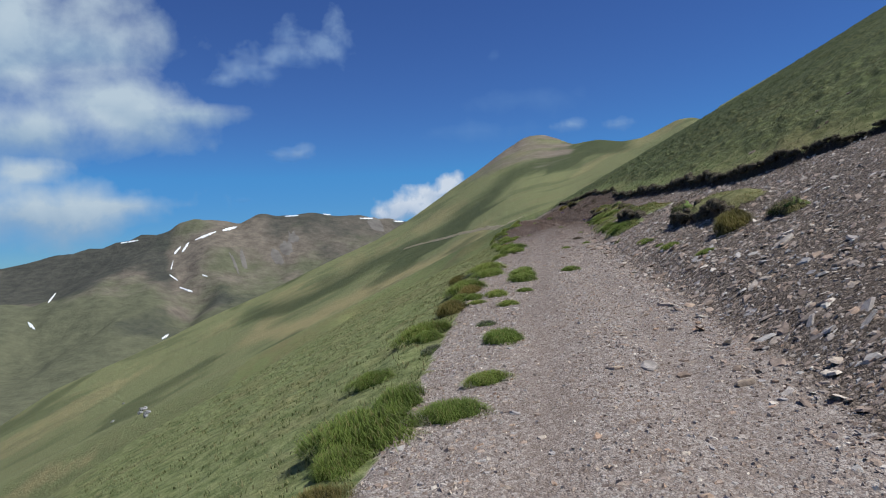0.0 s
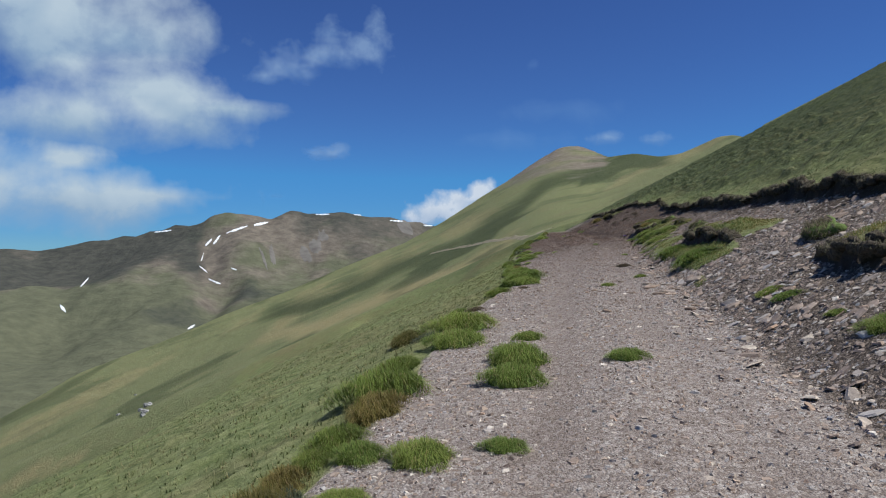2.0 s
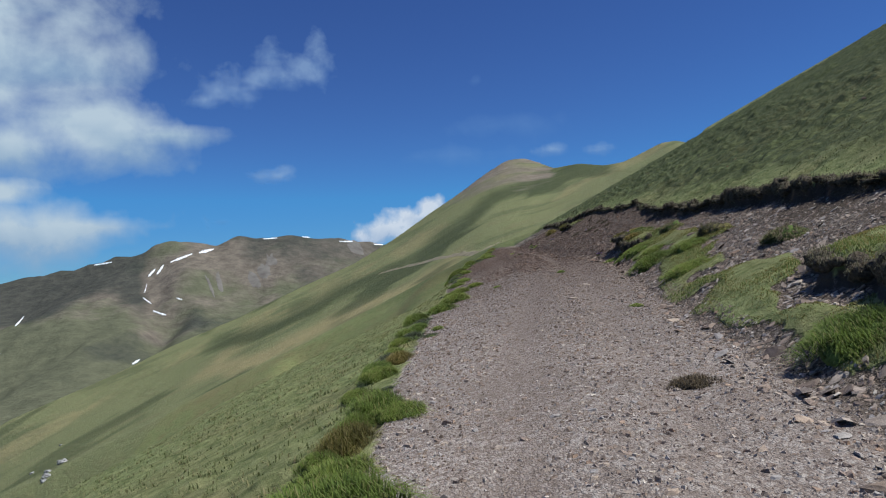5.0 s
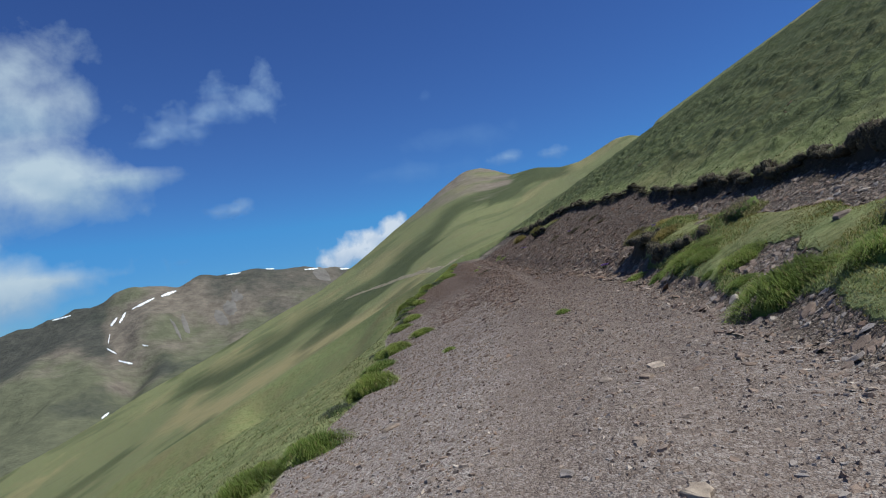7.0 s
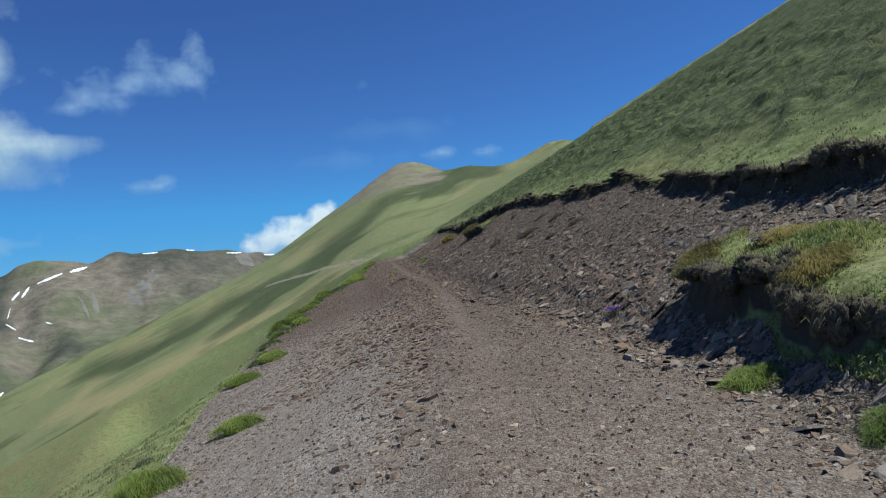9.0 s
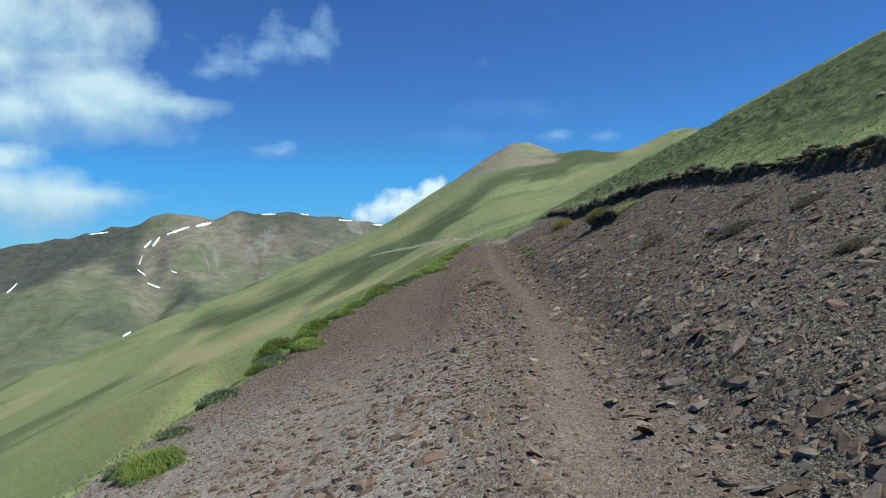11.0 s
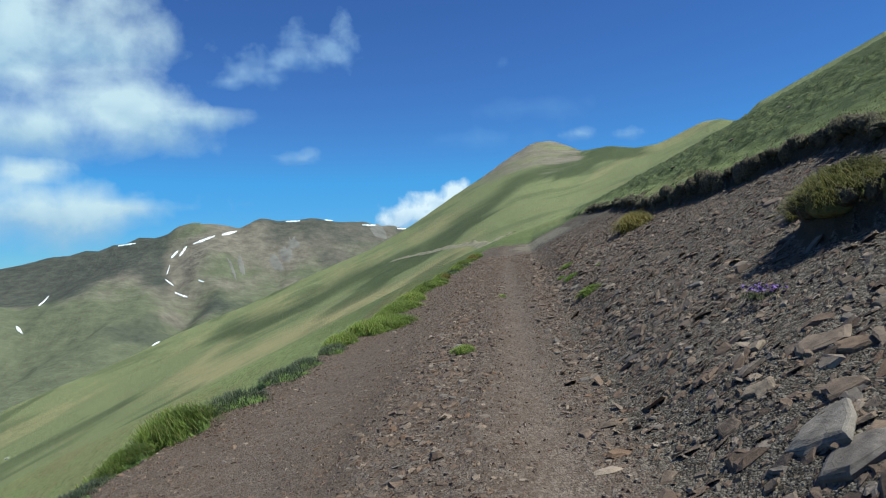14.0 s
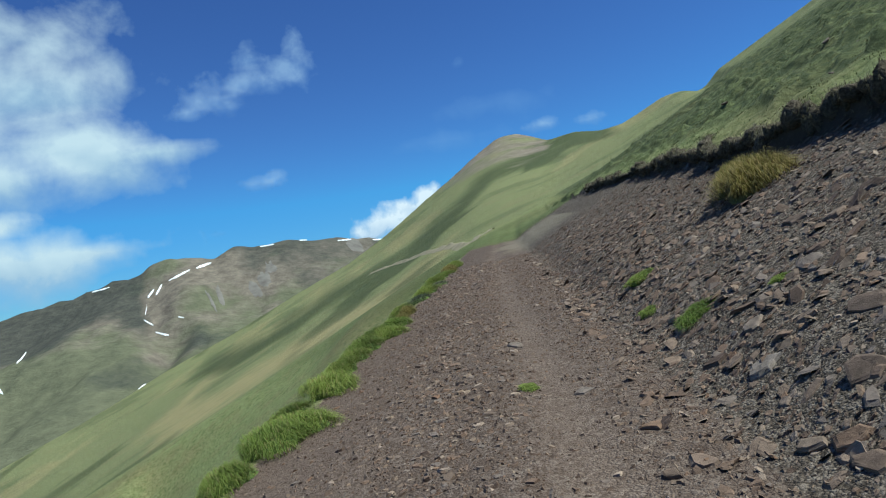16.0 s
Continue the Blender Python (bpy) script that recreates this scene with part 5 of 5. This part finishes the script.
TUFTS_BROWN = [(55.1, 3.05, 0.25), (56.7, 3.68, 0.43), (57.1, 3.15, 0.35), (59.9, 4.0, 0.51), (60.8, 3.33, 0.65), (62.5, 4.2, 0.55), (63.7, 2.85, 0.60), (64.3, 2.99, 0.47), (67.3, -0.58, 0.29),
               (68.4, -0.18, 0.41), (28.0, 1.36, 0.39), (24.5, -1.09, 0.24), (21.7, -1.77, 0.33)]
TUFTS_GREY = [(10.5, -1.01, 0.35), (34.0, -1.82, 0.34), (58.5, -4.3, 0.57), (61.6, -4.6, 0.72), (63.8, -4.5, 0.82), (59.8, -4.4, 0.5)]
for s_, d_, w_ in TUFTS_LOW + TUFTS_MID + TUFTS_HIGH:
    plant("fresh", s_, d_, w_ * 1.1, group="grass tufts along the track")
for name_, rows_ in (("yellow", TUFTS_YELLOW), ("brown", TUFTS_BROWN), ("grey", TUFTS_GREY)):
    for s_, d_, w_ in rows_:
        plant(name_, s_, d_, w_ * 1.1, group="plants on the bank and verge")
# the outer verge is overgrown
s_ = 3.0
while s_ < 103:
    thick_ = 0.8 if s_ > 76 else 1.0 if s_ > 64 else 0.55
    w_ = rng_.uniform(0.4, 0.85) * (1.2 if s_ > 76 else 1.5 if s_ > 64 else 0.95)
    if rng_.random() < thick_ and not 52 < s_ < 62:
        plant(rng_.choice(["fresh"] * 6 + ["grey"] * 2 + ["yellow"]), s_, float(left_edge(s_)) + (0.15 if s_ > 64 else 0.0) - rng_.uniform(0.0, 0.4), w_, 0.8, group="grass tufts along the track")
        if 66 < s_ < 76:
            plant("fresh", s_ + rng_.uniform(-0.3, 0.3), float(left_edge(s_)) - rng_.uniform(0.35, 0.9), w_ * 1.15, 0.9, group="grass tufts along the track")
    s_ += w_ * (rng_.uniform(0.9, 1.4) if s_ > 76 else rng_.uniform(0.6, 1.1))


def meadow_blades(name, count, low, high, s0, s1, tall, seed, mat, label, droop=0.0):
    """Clumps of grass on the turf, thickest next to the track."""
    rng = np.random.default_rng(seed)
    sv = rng.uniform(s0, s1, count)
    dv = low(sv) + (high(sv) - low(sv)) * rng.uniform(0, 1, count) ** 1.5
    per = 7
    sv, dv = np.repeat(sv, per) + rng.normal(0, 0.05, count * per), np.repeat(dv, per) + rng.normal(0, 0.05, count * per)
    z = near_height(sv, dv)
    root = np.stack([dv + xc(sv), sv, z - 0.01], -1)
    n = len(sv)
    lean = rng.normal(0, 0.5, (n, 2)) + [-0.25 - droop, -0.1]
    height = tall * rng.uniform(0.4, 1.1, n)
    me = blades_mesh(name, root, lean, height, rng.uniform(0.004, 0.009, n), np.clip(rng.uniform(0.1, 0.6, n) + droop, 0, 1.6), mat)
    return tagged(new(name, me), label, "grass", kind="stuff")


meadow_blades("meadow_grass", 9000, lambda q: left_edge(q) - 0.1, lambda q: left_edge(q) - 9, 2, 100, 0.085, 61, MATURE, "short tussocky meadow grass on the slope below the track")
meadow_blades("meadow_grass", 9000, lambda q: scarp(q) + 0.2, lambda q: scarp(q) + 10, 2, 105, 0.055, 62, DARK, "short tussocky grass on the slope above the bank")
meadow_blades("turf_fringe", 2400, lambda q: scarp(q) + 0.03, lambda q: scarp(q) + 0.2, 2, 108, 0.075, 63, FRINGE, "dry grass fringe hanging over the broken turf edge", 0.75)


ROOT_MAT = plain_material("root_mat", (0.034, 0.026, 0.019), (0.135, 0.108, 0.074), 24, 1.0, 1.0, 0.05)


def edge_bulk(s):
    return np.interp(s, [0, 20, 45, 52, 66, 72, 80, 92], [0.8, 0.9, 1.1, 0.6, 0.6, 0.9, 1.45, 1.3])


def turf_roll():
    """The broken turf edge above the bank: lumps of matted roots and dry grass that bulge over the bare earth."""
    rng = np.random.default_rng(65)
    bm = bmesh.new()
    bmesh.ops.create_icosphere(bm, subdivisions=2, radius=1.0)
    ball = np.array([v.co[:] for v in bm.verts])
    tri = np.array([[v.index for v in f.verts] for f in bm.faces])
    bm.free()
    sv = np.cumsum(rng.uniform(0.06, 0.26, 680)) + 2.0
    dv, drop = scarp(sv) + 0.10, np.clip(scarp_height(sv), 0.06, 0.5)
    for row in TERRACES:
        more = np.cumsum(rng.uniform(0.06, 0.20, int((row[1] - row[0]) / 0.13))) + row[0]
        sv, dv, drop = np.r_[sv, more], np.r_[dv, terrace_edge(row, more) + 0.08], np.r_[drop, np.full(len(more), row[3])]
    n = len(sv)
    half = rng.uniform(0.06, 0.20, n)
    dv = dv + rng.normal(0, 0.05, n)
    top = near_height(sv, dv + 0.22)
    tall = drop * rng.uniform(0.18, 0.50, n) * edge_bulk(sv)
    ph = rng.uniform(0, 50, (n, 1))
    lump = 1 + 0.55 * vnoise(ball[None, :, 0] * 1.9 + ph, ball[None, :, 1] * 1.9 + ball[None, :, 2] * 1.3 - ph, 66) + 0.5 * vnoise(ball[None, :, 1] * 4.5 + ph, ball[None, :, 2] * 4.5 + ball[None, :, 0] * 3, 67)
    co = ball[None] * lump[..., None] * np.stack([rng.uniform(0.06, 0.17, n) * edge_bulk(sv), half, tall], -1)[:, None]
    co = co + np.stack([dv + xc(sv), sv, top - 0.04 - 1.05 * tall], -1)[:, None]
    me = bpy.data.meshes.new("turf_roll")
    me.from_pydata(co.reshape(-1, 3).tolist(), [], (tri[None] + (np.arange(n) * len(ball))[:, None, None]).reshape(-1, 3).tolist())
    me.polygons.foreach_set("use_smooth", np.ones(len(me.polygons), bool))
    me.materials.append(ROOT_MAT)
    me.update()
    per = 42
    pick = rng.choice(np.nonzero((ball[:, 2] > -0.3) & (ball[:, 0] < 0.6))[0], (n, per))
    root = co[np.arange(n)[:, None], pick].reshape(-1, 3)
    lean = ball[pick].reshape(-1, 3)[:, :2] * 0.55 + [-0.25, 0] + rng.normal(0, 0.35, (n * per, 2))
    hair = blades_mesh("turf_fringe", root, lean, rng.uniform(0.03, 0.10, n * per) * np.repeat(edge_bulk(sv), per), rng.uniform(0.002, 0.005, n * per), rng.uniform(0.5, 1.6, n * per), FRINGE)
    tagged(new("turf_fringe", hair), "dry grass and roots hanging from the turf edge", "grass", kind="stuff")
    return tagged(new("turf_roll", me), "ragged brown edge of matted roots and turf above the bank", "turf edge", kind="stuff")


turf_roll()


def shelf_grass():
    rng = np.random.default_rng(64)
    sv = rng.uniform(14, 75, 330000)
    dv = toe(sv) + (scarp(sv) - toe(sv)) * rng.uniform(0.02, 0.98, len(sv))
    keep = bank_grass(sv, dv)
    sv, dv = sv[keep][:75000], dv[keep][:75000]
    sv, dv = sv[terrace(sv, dv)[2] < 0.4], dv[terrace(sv, dv)[2] < 0.4]
    n = len(sv)
    root = np.stack([dv + xc(sv), sv, near_height(sv, dv) - 0.01], -1)
    lush = np.clip(0.6 + 1.6 * fbm(sv * 0.9, dv * 1.1, 2, 35), 0.25, 1.4)
    pick = lush - 0.35 * (dv - toe(sv) - 0.8) + rng.normal(0, 0.25, n) > 0.62
    for name, mat, which, label in (("shelf_grass", SHELF, pick, "lush green grass on the slumped turf of the bank"), ("shelf_grass", YELLOW, ~pick, "yellowing grass on the slumped turf of the bank")):
        m = int(which.sum())
        me = blades_mesh(name, root[which], rng.normal(0, 0.45, (m, 2)) + [-0.4, -0.1], rng.uniform(0.03, 0.085, m) * lush[which], rng.uniform(0.003, 0.007, m), rng.uniform(0.1, 0.8, m), mat)
        tagged(new(name, me), label, "grass", kind="stuff")


shelf_grass()

# ---- small plants and far boulders ----
PURPLE = plain_material("purple_flowers", (0.10, 0.05, 0.20), (0.24, 0.14, 0.42), 30, 0.7)
FLOWER = blade_material("flower_leaves", (0.05, 0.06, 0.03), (0.12, 0.14, 0.07), (0.15, 0.14, 0.08), 0.2)


def flower_cushion(s_, d_, w_, seed):
    """A cushion of small purple flowers: petals on short stalks over a leafy mound."""
    rng = np.random.default_rng(seed)
    n = 150
    r, a = w_ / 2 * np.sqrt(rng.uniform(0, 1, n)), rng.uniform(0, 6.283, n)
    root = np.stack([r * np.cos(a), r * np.sin(a), 0.0 * r - 0.02], -1)
    ob = new("flower_cushion", blades_mesh("flower_cushion", root, rng.normal(0, 0.5, (n, 2)), rng.uniform(0.05, 0.10, n), rng.uniform(0.003, 0.006, n), rng.uniform(0.1, 0.5, n), FLOWER))
    bm = bmesh.new()
    for k in range(70):
        rr, aa = w_ / 2.2 * math.sqrt(rng.uniform(0, 1)), rng.uniform(0, 6.283)
        c = Vector((rr * math.cos(aa), rr * math.sin(aa), 0.05 + 0.05 * rng.uniform(0, 1)))
        q = [bm.verts.new(c + Vector((0.016 * math.cos(j * 1.2566), 0.016 * math.sin(j * 1.2566), 0.006 * rng.standard_normal()))) for j in range(5)]
        mid = bm.verts.new(c + Vector((0, 0, -0.008)))
        for j in range(5):
            bm.faces.new((q[j], q[(j + 1) % 5], mid))
    me = bpy.data.meshes.new("bloom")
    bm.to_mesh(me)
    bm.free()
    me.materials.append(PURPLE)
    part_ = new("bloom", me)
    part_.parent = ob
    tagged(part_, "small purple petals", kind="stuff")
    tagged(ob, "low cushion of purple flowers at the foot of the bank", "flower")
    ob.location = (d_ + float(xc(s_)), s_, near_height(np.array([s_]), np.array([d_]))[0])
    return ob


flower_cushion(47.4, 3.35, 0.40, 81)
flower_cushion(49.8, 2.31, 0.26, 82)
flower_cushion(71.3, 2.45, 0.42, 83)
flower_cushion(61.5, 3.2, 0.25, 84)

BOULDER = plain_material("white_boulder", (0.16, 0.155, 0.145), (0.40, 0.385, 0.365), 1.2, 0.95, 0.9, 0.4)


def boulder(a, el, size, seed):
    r = on_flank(a, el)
    if not r:
        return
    bm = bmesh.new()
    bmesh.ops.create_icosphere(bm, subdivisions=3, radius=size / 2)
    for v in bm.verts:
        q = 1 + 0.55 * noise.noise(v.co / size * 2.3 + Vector((seed * 3.1, 0, 0))) + 0.25 * noise.noise(v.co / size * 6 + Vector((0, seed, 0)))
        v.co = Vector((v.co.x * q * 1.3, v.co.y * q, v.co.z * q * 0.75))
    me = bpy.data.meshes.new("boulder")
    bm.to_mesh(me)
    bm.free()
    me.polygons.foreach_set("use_smooth", [False] * len(me.polygons))
    me.materials.append(BOULDER)
    ob = tagged(new("boulder", me), "pale weathered boulder on the grassy slope", "boulder", group="boulders on the slope")
    x, y = r * math.sin(radians(a)), r * math.cos(radians(a))
    ob.location = (x, y, float(land_height(np.array([x]), np.array([y]))[0]) + size * 0.12)


boulder(-24.2, -0.194, 1.9, 1)
boulder(-24.45, -0.198, 1.1, 2)
boulder(-23.95, -0.199, 1.2, 3)
boulder(-24.1, -0.203, 0.9, 4)
boulder(-25.6, -0.182, 0.9, 5)
boulder(-26.4, -0.204, 0.9, 6)

# ---- blocks of turf that have slid from the edge ----


def turf_clod(s_, d_, long, seed):
    """A slumped sod: a lump of dark soil, cut off towards the track, under a mat of turf that hangs over its face."""
    rng = np.random.default_rng(seed)
    wide, tall = long * 0.66, long * 0.32
    ob = tagged(new("turf_clod"), "slumped sod of turf with a dark earthy underside", "turf", group="slumped sods on the bank")

    def lump(name, mat, swell, floor, smooth):
        bm = bmesh.new()
        bmesh.ops.create_icosphere(bm, subdivisions=3, radius=0.5)
        for v in bm.verts:
            q = 1 + 0.40 * noise.noise(v.co * 2.6 + Vector((seed, 0, 0))) + 0.22 * noise.noise(v.co * 7.0)
            flat = min(v.co.z, 0.43 + 0.1 * noise.noise(v.co * 4))
            v.co = Vector((max(v.co.x, -0.36) * wide * q * swell, v.co.y * long * q * swell, max(flat, floor) * tall * 2.2 * q))
        me = bpy.data.meshes.new(name)
        bm.to_mesh(me)
        bm.free()
        me.materials.append(mat)
        me.polygons.foreach_set("use_smooth", [smooth] * len(me.polygons))
        p = new(name, me)
        p.parent = ob
        return p

    sod = lump("sod", ROOT_MAT, 1.0, -0.5, True)
    face = np.array([v.co[:] for v in sod.data.vertices if v.co.x < 0.1 * wide and v.co.z > -0.1 * tall])
    root = face[rng.integers(0, len(face), 2200)] + rng.normal(0, 0.02, (2200, 3))
    roots = new("root_fringe", blades_mesh("root_fringe", root, root[:, :2] * [0.6 / wide, 0.6 / long] + rng.normal(0, 0.3, (2200, 2)), rng.uniform(0.03, 0.085, 2200), rng.uniform(0.002, 0.004, 2200), rng.uniform(0.8, 1.9, 2200), FRINGE))
    roots.parent = ob
    tagged(roots, "hanging dry roots and straw")
    tagged(lump("turf", STRAW_BASE if seed % 3 == 0 else GREEN_BASE, 1.03, 0.14, True), "mat of short turf")
    n = 4200
    a, r = rng.uniform(0, 6.283, n), np.sqrt(rng.uniform(0, 1, n))
    x, y = np.maximum(r * np.cos(a), -0.72) * wide * 0.52, r * np.sin(a) * long * 0.52
    z = tall * 0.95 * np.sqrt(np.clip(1 - 0.8 * r ** 2, 0.02, 1)) + 0.06 * tall * rng.standard_normal(n)
    lean = np.stack([np.cos(a), np.sin(a)], -1) * (r ** 2)[:, None] * 0.8 + rng.normal(0, 0.4, (n, 2))
    foliage = new("foliage", blades_mesh("foliage", np.stack([x, y, z - 0.05], -1), lean, rng.uniform(0.035, 0.10, n), rng.uniform(0.003, 0.005, n), np.clip(rng.uniform(0.1, 0.7, n) + 1.1 * r ** 4, 0, 1.8), YELLOW if seed % 3 == 0 else MATURE))
    foliage.parent = ob
    gx = float(np.clip(scree_rise(s_), 0, 0.6))
    z0 = near_height(np.array([s_]), np.array([d_ + 0.1]))[0]
    ob.matrix_world = Matrix.Translation((d_ + float(xc(s_)), s_, z0 - 0.17 * long)) @ Vector((0, 0, 1)).rotation_difference(Vector((-gx * 0.5, 0, 1)).normalized()).to_matrix().to_4x4() @ pose(0, 0, 0, 0, 0, rng.uniform(-15, 15))
    return ob


for k_, (s_, d_, w_) in enumerate([(13.0, 4.7, 0.9), (21.5, 4.4, 1.0), (38.6, 4.3, 1.0), (33.5, 4.3, 0.9), (44.2, 4.3, 1.1)]):
    turf_clod(s_, d_, w_, 91 + k_)
